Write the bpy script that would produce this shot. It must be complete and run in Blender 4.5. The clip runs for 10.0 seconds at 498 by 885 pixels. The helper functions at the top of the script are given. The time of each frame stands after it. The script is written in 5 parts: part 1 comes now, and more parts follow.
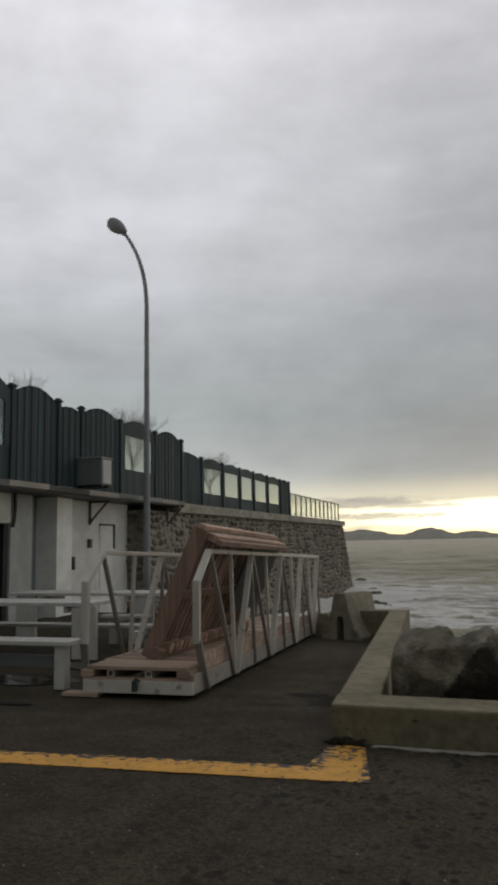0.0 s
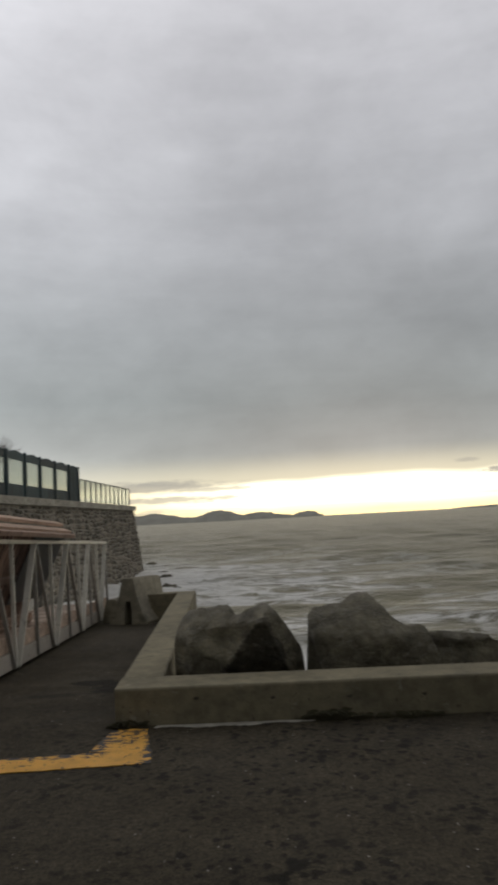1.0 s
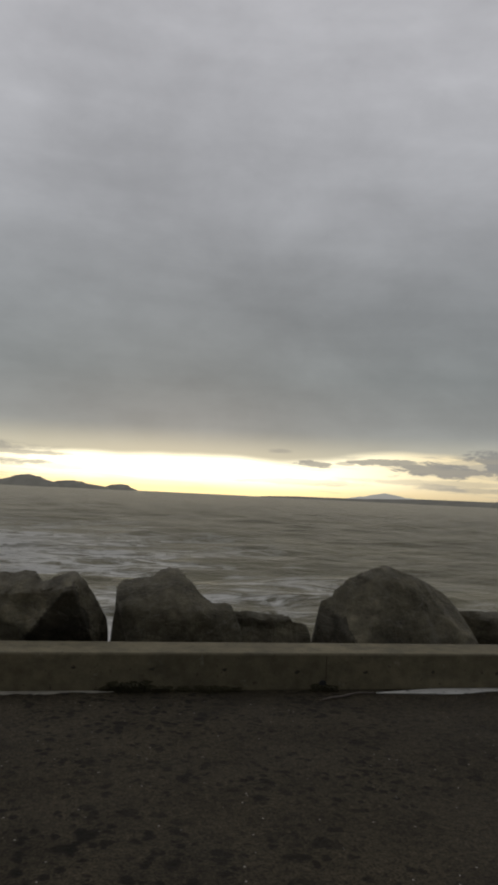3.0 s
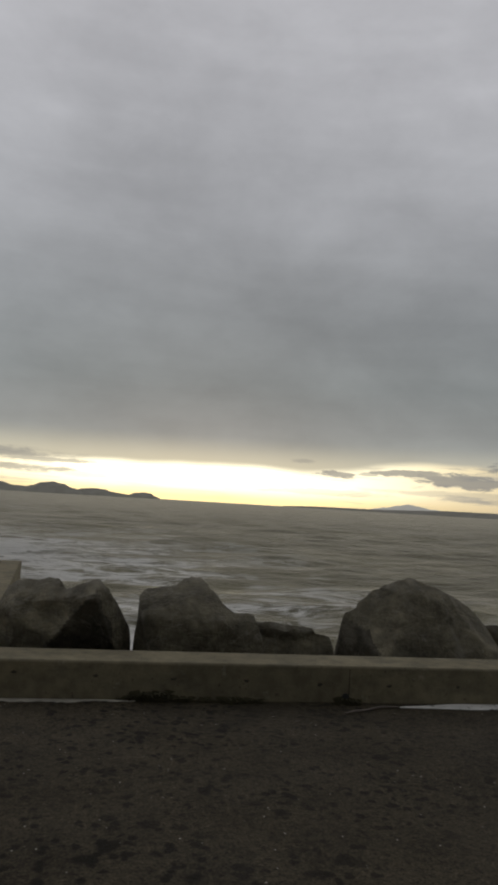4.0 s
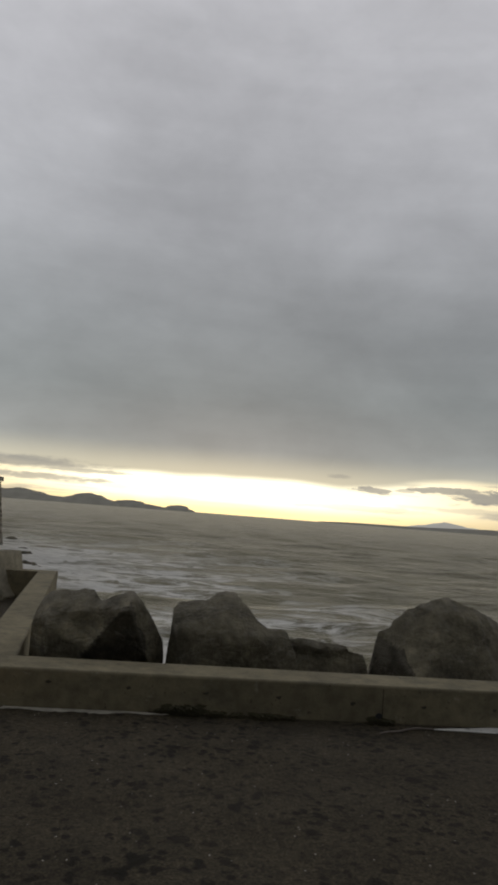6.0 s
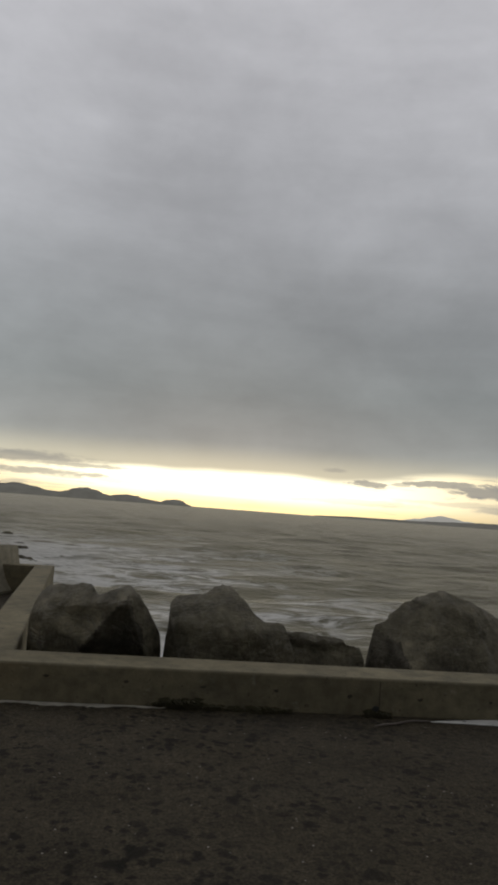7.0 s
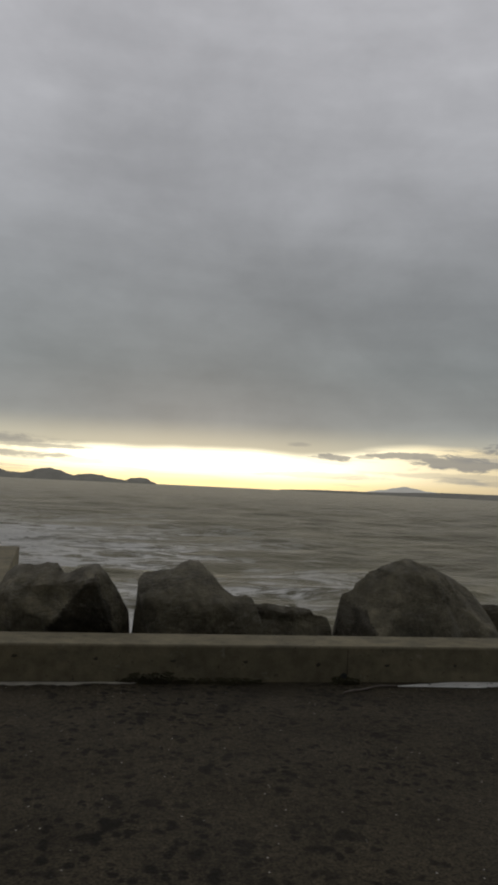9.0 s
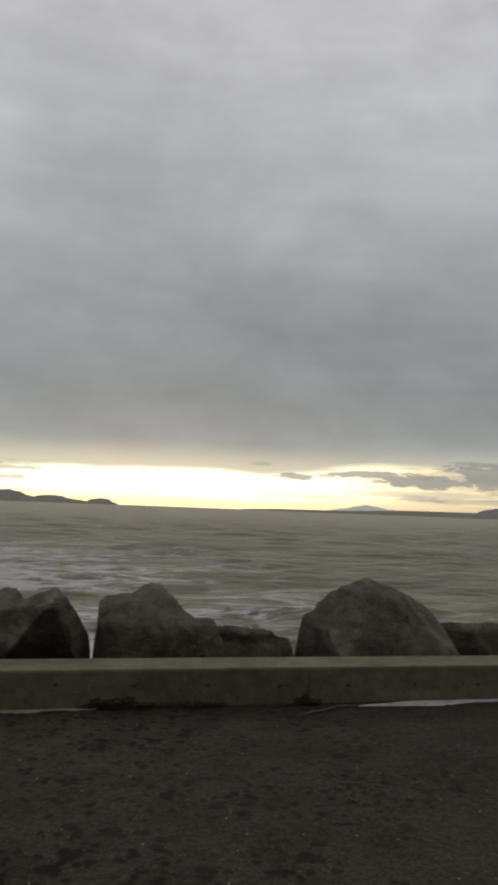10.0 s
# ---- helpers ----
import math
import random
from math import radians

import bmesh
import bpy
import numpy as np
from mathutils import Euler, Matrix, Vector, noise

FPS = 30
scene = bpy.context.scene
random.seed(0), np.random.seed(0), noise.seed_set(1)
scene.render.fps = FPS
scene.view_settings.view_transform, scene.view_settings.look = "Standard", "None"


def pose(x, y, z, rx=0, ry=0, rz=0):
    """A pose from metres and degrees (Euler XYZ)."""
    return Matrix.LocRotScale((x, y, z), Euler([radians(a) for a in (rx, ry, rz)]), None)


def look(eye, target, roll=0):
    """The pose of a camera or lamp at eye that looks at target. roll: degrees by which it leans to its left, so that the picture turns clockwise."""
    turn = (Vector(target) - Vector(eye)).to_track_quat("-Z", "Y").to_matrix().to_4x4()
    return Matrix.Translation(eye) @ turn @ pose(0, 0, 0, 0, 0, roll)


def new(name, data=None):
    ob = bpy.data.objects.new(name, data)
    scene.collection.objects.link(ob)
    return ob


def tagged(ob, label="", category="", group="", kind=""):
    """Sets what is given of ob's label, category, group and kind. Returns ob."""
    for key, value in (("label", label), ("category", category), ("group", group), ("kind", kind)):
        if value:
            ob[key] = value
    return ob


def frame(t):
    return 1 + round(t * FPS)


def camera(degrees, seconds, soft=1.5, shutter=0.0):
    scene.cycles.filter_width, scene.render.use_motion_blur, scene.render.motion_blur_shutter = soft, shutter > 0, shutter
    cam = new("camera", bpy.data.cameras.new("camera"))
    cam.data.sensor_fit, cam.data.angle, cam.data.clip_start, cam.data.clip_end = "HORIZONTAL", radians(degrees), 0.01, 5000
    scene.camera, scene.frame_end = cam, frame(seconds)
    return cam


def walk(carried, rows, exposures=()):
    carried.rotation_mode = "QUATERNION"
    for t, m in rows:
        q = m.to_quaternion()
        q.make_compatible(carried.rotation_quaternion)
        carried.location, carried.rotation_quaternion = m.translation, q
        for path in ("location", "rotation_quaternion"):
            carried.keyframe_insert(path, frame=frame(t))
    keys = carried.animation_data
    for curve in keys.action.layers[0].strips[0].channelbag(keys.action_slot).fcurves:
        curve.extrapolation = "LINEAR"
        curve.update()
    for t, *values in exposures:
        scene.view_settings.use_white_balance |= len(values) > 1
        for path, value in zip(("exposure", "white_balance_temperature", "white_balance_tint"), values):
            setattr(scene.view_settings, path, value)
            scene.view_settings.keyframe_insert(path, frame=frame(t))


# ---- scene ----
# ---------------------------------------------------------------- camera and walk
cam = camera(37.48, 10.0, soft=3.4, shutter=0.35)


def aim(x, y, z, yaw, pitch, roll):
    """A camera pose: heading, tilt above the horizon, and lean to its left, in degrees."""
    return pose(x, y, z, 90 + pitch, 0, yaw) @ pose(0, 0, 0, 0, 0, roll)


PATH = [
    (0.0, aim(0.018, -0.069, 1.516, 16.82, 7.71, -1.19)),
    (0.1, aim(0.003, -0.068, 1.512, 17.38, 8.04, -0.85)),
    (0.2, aim(0.009, -0.057, 1.511, 17.54, 8.26, -1.08)),
    (0.3, aim(0.024, -0.051, 1.501, 17.00, 8.40, -1.55)),
    (0.4, aim(0.040, -0.033, 1.501, 13.33, 7.81, -2.44)),
    (0.5, aim(0.040, -0.028, 1.502, 9.26, 7.03, -2.63)),
    (0.6, aim(0.065, -0.032, 1.503, 6.32, 6.54, -2.83)),
    (0.7, aim(0.071, -0.045, 1.511, 4.12, 6.21, -2.41)),
    (0.8, aim(0.068, -0.055, 1.514, 3.15, 6.17, -2.19)),
    (0.9, aim(0.074, -0.064, 1.516, 2.06, 6.12, -2.43)),
    (1.0, aim(0.083, -0.070, 1.516, 0.63, 5.93, -3.01)),
    (1.5, aim(0.086, -0.071, 1.508, -5.42, 5.39, -2.16)),
    (2.0, aim(0.072, -0.078, 1.495, -13.30, 4.76, -1.96)),
    (2.5, aim(0.015, -0.057, 1.480, -17.31, 4.20, -0.46)),
    (3.0, aim(0.002, -0.018, 1.495, -13.39, 4.12, 2.79)),
    (4.5, aim(-0.016, -0.002, 1.502, -11.06, 5.14, 3.71)),
    (5.0, aim(-0.030, -0.010, 1.510, -9.90, 5.44, 4.55)),
    (5.5, aim(-0.001, -0.010, 1.505, -8.62, 5.78, 4.48)),
    (7.0, aim(-0.011, -0.015, 1.502, -9.01, 5.26, 4.36)),
    (7.5, aim(-0.000, 0.000, 1.500, -9.44, 5.04, 3.90)),
    (8.0, aim(0.001, -0.005, 1.500, -9.93, 4.62, 3.82)),
    (8.5, aim(-0.014, -0.017, 1.499, -10.88, 4.03, 3.27)),
    (9.0, aim(-0.009, -0.006, 1.488, -11.93, 3.54, 2.80)),
    (9.5, aim(-0.030, -0.040, 1.515, -11.97, 4.41, 3.46)),
    (9.7, aim(-0.062, -0.047, 1.512, -12.60, 4.75, 3.00)),
    (10.0, aim(-0.007, -0.056, 1.510, -14.81, 5.18, 2.23)),
]
EXPOSURES = [(0.0, 0.42), (0.2, 0.42), (0.3, 0.5), (0.4, 0.65), (0.5, 0.76), (0.6, 0.65), (0.7, 0.48), (1.0, 0.4), (1.5, 0.1), (2.0, 0.0), (2.5, -0.15), (3.0, 0.05), (4.5, 0.05), (5.0, 0.05), (5.5, 0.12), (7.0, 0.12), (7.5, 0.1), (8.0, 0.1), (9.0, 0.0), (9.3, 0.06), (9.5, -0.04), (9.7, 0.22), (10.0, 0.25)]
walk(cam, PATH, EXPOSURES)

# ---------------------------------------------------------------- sky and sun
SUN_AZ = -8.0       # degrees to the left of the seaward axis
SUN_EL = 2.6


def sky_world():
    w = bpy.data.worlds.new("overcast_dusk_sky")
    scene.world = w
    w.use_nodes = True
    nt = w.node_tree
    nt.nodes.clear()
    N, L = nt.nodes, nt.links

    def math_(op, a, b=None, c=None, clamp=False):
        n = N.new("ShaderNodeMath")
        n.operation, n.use_clamp = op, clamp
        for i, v in enumerate((a, b, c)):
            if v is None:
                continue
            if isinstance(v, (int, float)):
                n.inputs[i].default_value = v
            else:
                L.new(v, n.inputs[i])
        return n.outputs[0]

    def smooth(v, lo, hi):
        n = N.new("ShaderNodeMapRange")
        n.interpolation_type = "SMOOTHSTEP"
        L.new(v, n.inputs[0])
        n.inputs[1].default_value, n.inputs[2].default_value = lo, hi
        return n.outputs[0]

    def noise_(vec, scale, detail=4.0, rough=0.55, dist=0.0):
        n = N.new("ShaderNodeTexNoise")
        L.new(vec, n.inputs["Vector"])
        n.inputs["Scale"].default_value, n.inputs["Detail"].default_value = scale, detail
        n.inputs["Roughness"].default_value, n.inputs["Distortion"].default_value = rough, dist
        return n.outputs["Fac"]

    def scaled(vec, s):
        n = N.new("ShaderNodeVectorMath")
        n.operation = "MULTIPLY"
        L.new(vec, n.inputs[0])
        n.inputs[1].default_value = s
        return n.outputs[0]

    def mix(f, a, b, mode="MIX"):
        n = N.new("ShaderNodeMix")
        n.data_type, n.blend_type = "RGBA", mode
        for i, v in ((0, f), (6, a), (7, b)):
            if isinstance(v, (int, float)):
                n.inputs[i].default_value = v
            elif isinstance(v, tuple):
                n.inputs[i].default_value = (*v, 1)
            else:
                L.new(v, n.inputs[i])
        return n.outputs[2]

    tc = N.new("ShaderNodeTexCoord").outputs["Generated"]
    sep = N.new("ShaderNodeSeparateXYZ")
    L.new(tc, sep.inputs[0])
    X, Y, Z = sep.outputs
    # height in the sky in degrees, and the bearing from the sun in degrees
    el = math_("MULTIPLY", math_("ARCSINE", Z), 57.2958)
    az = math_("MULTIPLY", math_("ARCTAN2", X, Y), 57.2958)
    off = math_("ADD", az, SUN_AZ)
    off2 = math_("MULTIPLY", off, off)

    # cloud deck: long flat rolls, darker in a belt above the gap
    soft_n = noise_(scaled(tc, (3.0, 3.0, 6.5)), 1.0, 5.0, 0.55, 0.3)
    roll_n = noise_(scaled(tc, (4.0, 4.0, 24.0)), 1.0, 4.0, 0.5, 0.2)
    ramp = N.new("ShaderNodeValToRGB")
    L.new(math_("DIVIDE", el, 60.0, clamp=True), ramp.inputs[0])
    keys = [(0.0, (0.42, 0.41, 0.35)), (0.060, (0.32, 0.33, 0.31)), (0.10, (0.257, 0.268, 0.264)), (0.155, (0.217, 0.233, 0.236)),
            (0.24, (0.241, 0.254, 0.264)), (0.36, (0.330, 0.337, 0.356)), (0.52, (0.400, 0.402, 0.425)), (0.62, (0.45, 0.45, 0.475)), (0.80, (0.30, 0.305, 0.33)), (1.0, (0.20, 0.205, 0.225))]
    cr = ramp.color_ramp
    while len(cr.elements) < len(keys):
        cr.elements.new(0.5)
    for e, (p, c) in zip(cr.elements, keys):
        e.position, e.color = p, (*c, 1)
    wob = math_("ADD", math_("MULTIPLY", math_("SUBTRACT", soft_n, 0.5), 0.50), 1.0)
    wob2 = math_("ADD", math_("MULTIPLY", math_("SUBTRACT", roll_n, 0.5), 0.23), 1.0)
    puff_n = noise_(scaled(tc, (9.0, 9.0, 13.0)), 1.0, 5.0, 0.6, 0.2)
    wave = math_("MULTIPLY", math_("MULTIPLY", wob, wob2), math_("ADD", math_("MULTIPLY", math_("SUBTRACT", puff_n, 0.5), 0.32), 1.0))
    comb = N.new("ShaderNodeCombineColor")
    for i in range(3):
        L.new(wave, comb.inputs[i])
    deck = mix(1.0, ramp.outputs[0], comb.outputs[0], "MULTIPLY")
    # and thins towards the land on the left
    thin = math_("ADD", 1.0, math_("MULTIPLY", smooth(az, 4.0, -26.0), 0.34))
    vm = N.new("ShaderNodeVectorMath")
    vm.operation = "SCALE"
    L.new(deck, vm.inputs[0])
    L.new(thin, vm.inputs["Scale"])
    deck = vm.outputs[0]
    # unseen deck inland, away from the sunset, set darker to dim the ground
    deck = mix(smooth(Y, 0.35, -0.35), deck, (0.20, 0.20, 0.20))

    # the clear gap on the horizon, brightest over the hidden sun
    edge_n = noise_(scaled(tc, (3.0, 3.0, 10.0)), 1.0, 3.0)
    edge = math_("ADD", math_("ADD", 2.72, math_("MULTIPLY", math_("SUBTRACT", edge_n, 0.5), 1.6)), math_("MULTIPLY", smooth(az, 16.0, 27.0), 0.75))
    below = smooth(math_("SUBTRACT", edge, el), -0.45, 0.26)
    glow = smooth(math_("ABSOLUTE", off), 24.0, 5.0)
    wide = math_("POWER", 2.71828, math_("MULTIPLY", off2, -0.0006))
    streak_n = noise_(scaled(tc, (9.0, 9.0, 120.0)), 1.0, 5.0, 0.6, 0.5)
    away = smooth(math_("ABSOLUTE", off), 6.0, 22.0)
    streak = math_("MULTIPLY", smooth(streak_n, 0.50, 0.64), math_("ADD", 0.16, math_("MULTIPLY", away, 0.6)))
    gapcol = mix(glow, (0.90, 0.74, 0.45), (1.9, 1.75, 1.25))
    gapcol = mix(smooth(math_("SUBTRACT", 1.6, el), 0.0, 1.4), gapcol, mix(glow, (0.72, 0.56, 0.32), (1.35, 1.08, 0.52)))
    gapcol = mix(streak, gapcol, (0.36, 0.34, 0.30))

    rag_n = noise_(scaled(tc, (26.0, 26.0, 110.0)), 1.0, 5.0, 0.65, 0.3)

    def cloud(b, e, wb, we, soft, dense):
        """A flat cloud at a bearing and height, with a ragged edge."""
        u = math_("DIVIDE", math_("ADD", az, b), wb)
        v = math_("DIVIDE", math_("SUBTRACT", el, e), we)
        r = math_("SQRT", math_("ADD", math_("MULTIPLY", u, u), math_("MULTIPLY", v, v)))
        r = math_("ADD", r, math_("MULTIPLY", math_("SUBTRACT", streak_n, 0.5), 1.4))
        r = math_("ADD", r, math_("MULTIPLY", math_("SUBTRACT", rag_n, 0.5), 2.7))
        return math_("MULTIPLY", smooth(r, 1.0 + soft, 1.0 - soft), dense)

    clouds = 0.0
    for b, e, wb, we, soft, dense in ((-18.2, 2.60, 1.35, 0.34, 0.22, 0.95), (-21.0, 2.80, 0.7, 0.14, 0.3, 0.7), (-15.8, 3.55, 0.8, 0.16, 0.5, 0.5),
                                      (-24.0, 2.98, 2.6, 0.26, 0.2, 0.95), (-28.3, 2.62, 3.4, 0.52, 0.2, 1.0), (-33.6, 3.05, 3.8, 0.95, 0.2, 1.0),
                                      (-39.5, 3.6, 6.0, 1.3, 0.2, 1.0), (-17.0, 1.25, 5.5, 0.22, 0.5, 0.36), (-27.0, 1.55, 5.5, 0.20, 0.5, 0.40), (-33.0, 1.15, 5.0, 0.18, 0.5, 0.5),
                                      (4.0, 2.45, 4.5, 0.15, 0.4, 0.8), (7.6, 2.75, 4.2, 0.42, 0.6, 0.85), (6.8, 1.75, 4.2, 0.26, 0.4, 0.8), (1.0, 1.5, 2.0, 0.2, 0.6, 0.3)):
        clouds = math_("MAXIMUM", clouds, cloud(b, e, wb, we, soft, dense))
    gapmask = math_("MULTIPLY", below, math_("ADD", 0.18, math_("MULTIPLY", wide, 0.82)))
    halo = math_("MULTIPLY", math_("MULTIPLY", wide, smooth(math_("SUBTRACT", 5.3, el), 0.0, 2.6)), 0.58)
    deck = mix(halo, deck, (0.80, 0.72, 0.50))
    col = mix(gapmask, deck, gapcol)
    col = mix(math_("MULTIPLY", clouds, 0.85), col, (0.235, 0.238, 0.232))

    sky = N.new("ShaderNodeTexSky")
    sky.sky_type, sky.sun_disc = "NISHITA", False
    sky.sun_elevation, sky.sun_rotation = radians(SUN_EL), radians(-SUN_AZ)
    sky_bg = N.new("ShaderNodeBackground")
    L.new(sky.outputs[0], sky_bg.inputs[0])
    sky_bg.inputs[1].default_value = 0.0015
    bg = N.new("ShaderNodeBackground")
    L.new(col, bg.inputs[0])
    bg.inputs[1].default_value = 1.0
    add = N.new("ShaderNodeAddShader")
    L.new(bg.outputs[0], add.inputs[0])
    L.new(sky_bg.outputs[0], add.inputs[1])
    out = N.new("ShaderNodeOutputWorld")
    L.new(add.outputs[0], out.inputs[0])


sky_world()
sun_data = bpy.data.lights.new("sun", "SUN")
sun_data.energy, sun_data.angle, sun_data.color = 0.32, radians(80), (1.0, 0.82, 0.54)
sun = new("sun", sun_data)
_a, _e = radians(SUN_AZ), radians(SUN_EL)
sun.matrix_world = look((-math.sin(_a) * 50, math.cos(_a) * 50, 50 * math.tan(_e) + 1), (0, 0, 1))


# ---------------------------------------------------------------- materials
SEA = -1.55         # level of the sea below the pavement


class Mat:
    """A node material on the principled shader, with helpers for layered procedural detail."""

    def __init__(self, name, base, rough=0.7, metal=0.0, spec=0.5):
        self.m = bpy.data.materials.new(name)
        self.m.use_nodes = True
        self.nt = self.m.node_tree
        self.N, self.L = self.nt.nodes, self.nt.links
        self.b = next(n for n in self.N if n.type == "BSDF_PRINCIPLED")
        self.b.inputs["Base Color"].default_value = (*base, 1)
        self.b.inputs["Roughness"].default_value = rough
        self.b.inputs["Metallic"].default_value = metal
        self.b.inputs["Specular IOR Level"].default_value = spec
        self.base = base
        self.tc = self.N.new("ShaderNodeTexCoord").outputs["Object"]
        self.height = None
        self.color = None

    def world(self):
        self.tc = self.N.new("ShaderNodeNewGeometry").outputs["Position"]
        return self

    def vec(self, s=(1, 1, 1), rot=(0, 0, 0)):
        n = self.N.new("ShaderNodeMapping")
        self.L.new(self.tc, n.inputs[0])
        n.inputs["Scale"].default_value = s
        n.inputs["Rotation"].default_value = [radians(a) for a in rot]
        return n.outputs[0]

    def noise(self, scale, detail=4.0, rough=0.55, s=(1, 1, 1), dist=0.0):
        n = self.N.new("ShaderNodeTexNoise")
        self.L.new(self.vec(s), n.inputs["Vector"])
        n.inputs["Scale"].default_value, n.inputs["Detail"].default_value = scale, detail
        n.inputs["Roughness"].default_value, n.inputs["Distortion"].default_value = rough, dist
        return n.outputs["Fac"]

    def voronoi(self, scale, s=(1, 1, 1), feature="F1"):
        n = self.N.new("ShaderNodeTexVoronoi")
        n.feature = feature
        self.L.new(self.vec(s), n.inputs["Vector"])
        n.inputs["Scale"].default_value = scale
        return n.outputs["Distance"]

    def step(self, v, lo, hi, a=0.0, b=1.0):
        n = self.N.new("ShaderNodeMapRange")
        n.interpolation_type = "SMOOTHSTEP"
        self.L.new(v, n.inputs[0])
        for i, x in enumerate((lo, hi, a, b)):
            n.inputs[i + 1].default_value = x
        return n.outputs[0]

    def math(self, op, a, b=None, clamp=False):
        n = self.N.new("ShaderNodeMath")
        n.operation, n.use_clamp = op, clamp
        for i, v in enumerate((a, b)):
            if v is None:
                continue
            if isinstance(v, (int, float)):
                n.inputs[i].default_value = v
            else:
                self.L.new(v, n.inputs[i])
        return n.outputs[0]

    def axis(self, i):
        n = self.N.new("ShaderNodeSeparateXYZ")
        self.L.new(self.tc, n.inputs[0])
        return n.outputs[i]

    def random(self):
        return self.N.new("ShaderNodeObjectInfo").outputs["Random"]

    def island(self):
        return self.N.new("ShaderNodeNewGeometry").outputs["Random Per Island"]

    def tint(self, fac, colour, mode="MIX"):
        n = self.N.new("ShaderNodeMix")
        n.data_type, n.blend_type = "RGBA", mode
        if isinstance(fac, (int, float)):
            n.inputs[0].default_value = fac
        else:
            self.L.new(fac, n.inputs[0])
        if self.color is None:
            n.inputs[6].default_value = (*self.base, 1)
        else:
            self.L.new(self.color, n.inputs[6])
        n.inputs[7].default_value = (*colour, 1)
        self.color = n.outputs[2]
        self.L.new(self.color, self.b.inputs["Base Color"])
        return self

    def value(self, fac, lo, hi):
        """Lightens or darkens the colour between two factors."""
        n = self.N.new("ShaderNodeHueSaturation")
        self.L.new(self.step(fac, 0.22, 0.78, lo, hi), n.inputs["Value"])
        if self.color is None:
            n.inputs["Color"].default_value = (*self.base, 1)
        else:
            self.L.new(self.color, n.inputs["Color"])
        self.color = n.outputs[0]
        self.L.new(self.color, self.b.inputs["Base Color"])
        return self

    def rough(self, v, lo, hi):
        self.L.new(self.step(v, 0.2, 0.8, lo, hi), self.b.inputs["Roughness"])
        return self

    def bump(self, v, strength=0.4, dist=0.01):
        n = self.N.new("ShaderNodeBump")
        n.inputs["Strength"].default_value, n.inputs["Distance"].default_value = strength, dist
        self.L.new(v, n.inputs["Height"])
        if self.height is not None:
            self.L.new(self.height, n.inputs["Normal"])
        self.height = n.outputs[0]
        self.L.new(self.height, self.b.inputs["Normal"])
        return self


def make_asphalt():
    k = Mat("asphalt", (0.0545, 0.0444, 0.0280), 0.88, 0, 0.25).world()
    k.value(k.noise(0.35, 5), 0.80, 1.20)
    k.value(k.noise(2.6, 5, 0.6), 0.72, 1.28)
    k.value(k.noise(26.0, 3, 0.7), 0.55, 1.50)
    k.value(k.noise(70.0, 3, 0.8), 0.25, 1.80)
    # pale stones in the mix, and a few bright chips of shell and grit
    chips = k.math("MULTIPLY", k.step(k.voronoi(48.0), 0.26, 0.14), k.step(k.noise(24.0, 2), 0.54, 0.64))
    k.tint(k.math("MULTIPLY", chips, 0.55), (0.16, 0.140, 0.105))
    grit = k.math("MULTIPLY", k.step(k.voronoi(13.0), 0.085, 0.05), k.step(k.noise(4.5, 3), 0.46, 0.52))
    k.tint(k.math("MULTIPLY", grit, 0.95), (0.46, 0.43, 0.37))
    # oil drips and damp spots, thick in places
    zone = k.math("MULTIPLY", k.step(k.noise(0.55, 4), 0.36, 0.50), k.step(k.axis(0), -2.6, -0.4, 0.25, 1.0))
    zone = k.math("MULTIPLY", zone, k.step(k.axis(0), 1.3, 3.0, 1.0, 0.35))
    for sc, lo, hi, m in ((5.2, 0.33, 0.18, 0.51), (9.0, 0.37, 0.20, 0.475), (15.0, 0.44, 0.24, 0.465)):
        rag = k.math("MULTIPLY", k.math("SUBTRACT", k.noise(sc * 2.2, 5, 0.7), 0.5), 0.55)
        spot = k.step(k.math("ADD", k.voronoi(sc, (1, 0.9, 1)), rag), lo, hi)
        pick = k.step(k.noise(sc * 0.45, 2, 0.5), m - 0.01, m + 0.05)
        k.tint(k.math("MULTIPLY", k.math("MULTIPLY", k.math("MULTIPLY", spot, pick), zone), 0.90), (0.011, 0.0095, 0.006))
    # sand and a dark spill beside the low wall
    for cx, cy, rx, ry, amount, col in ((-1.85, 7.50, 0.36, 0.26, 0.50, (0.085, 0.074, 0.050)), (-1.62, 7.42, 0.34, 0.16, 0.85, (0.013, 0.011, 0.007)),
                                        (-1.42, 7.10, 0.20, 0.32, 0.85, (0.011, 0.0095, 0.006)), (-1.95, 6.85, 0.30, 0.10, 0.6, (0.016, 0.014, 0.009))):
        dx = k.math("DIVIDE", k.math("SUBTRACT", k.axis(0), cx), rx)
        dy = k.math("DIVIDE", k.math("SUBTRACT", k.axis(1), cy), ry)
        far = k.math("ADD", k.math("MULTIPLY", dx, dx), k.math("MULTIPLY", dy, dy))
        far = k.math("ADD", far, k.math("MULTIPLY", k.math("SUBTRACT", k.noise(5.0, 5, 0.65), 0.5), 3.2))
        k.tint(k.math("MULTIPLY", k.step(far, 1.0, 0.45), amount), col)
    k.rough(k.noise(1.2, 4), 0.82, 0.96)
    k.bump(k.noise(60.0, 3, 0.8), 0.7, 0.014)
    k.bump(k.noise(9.0, 4), 0.3, 0.02)
    return k.m


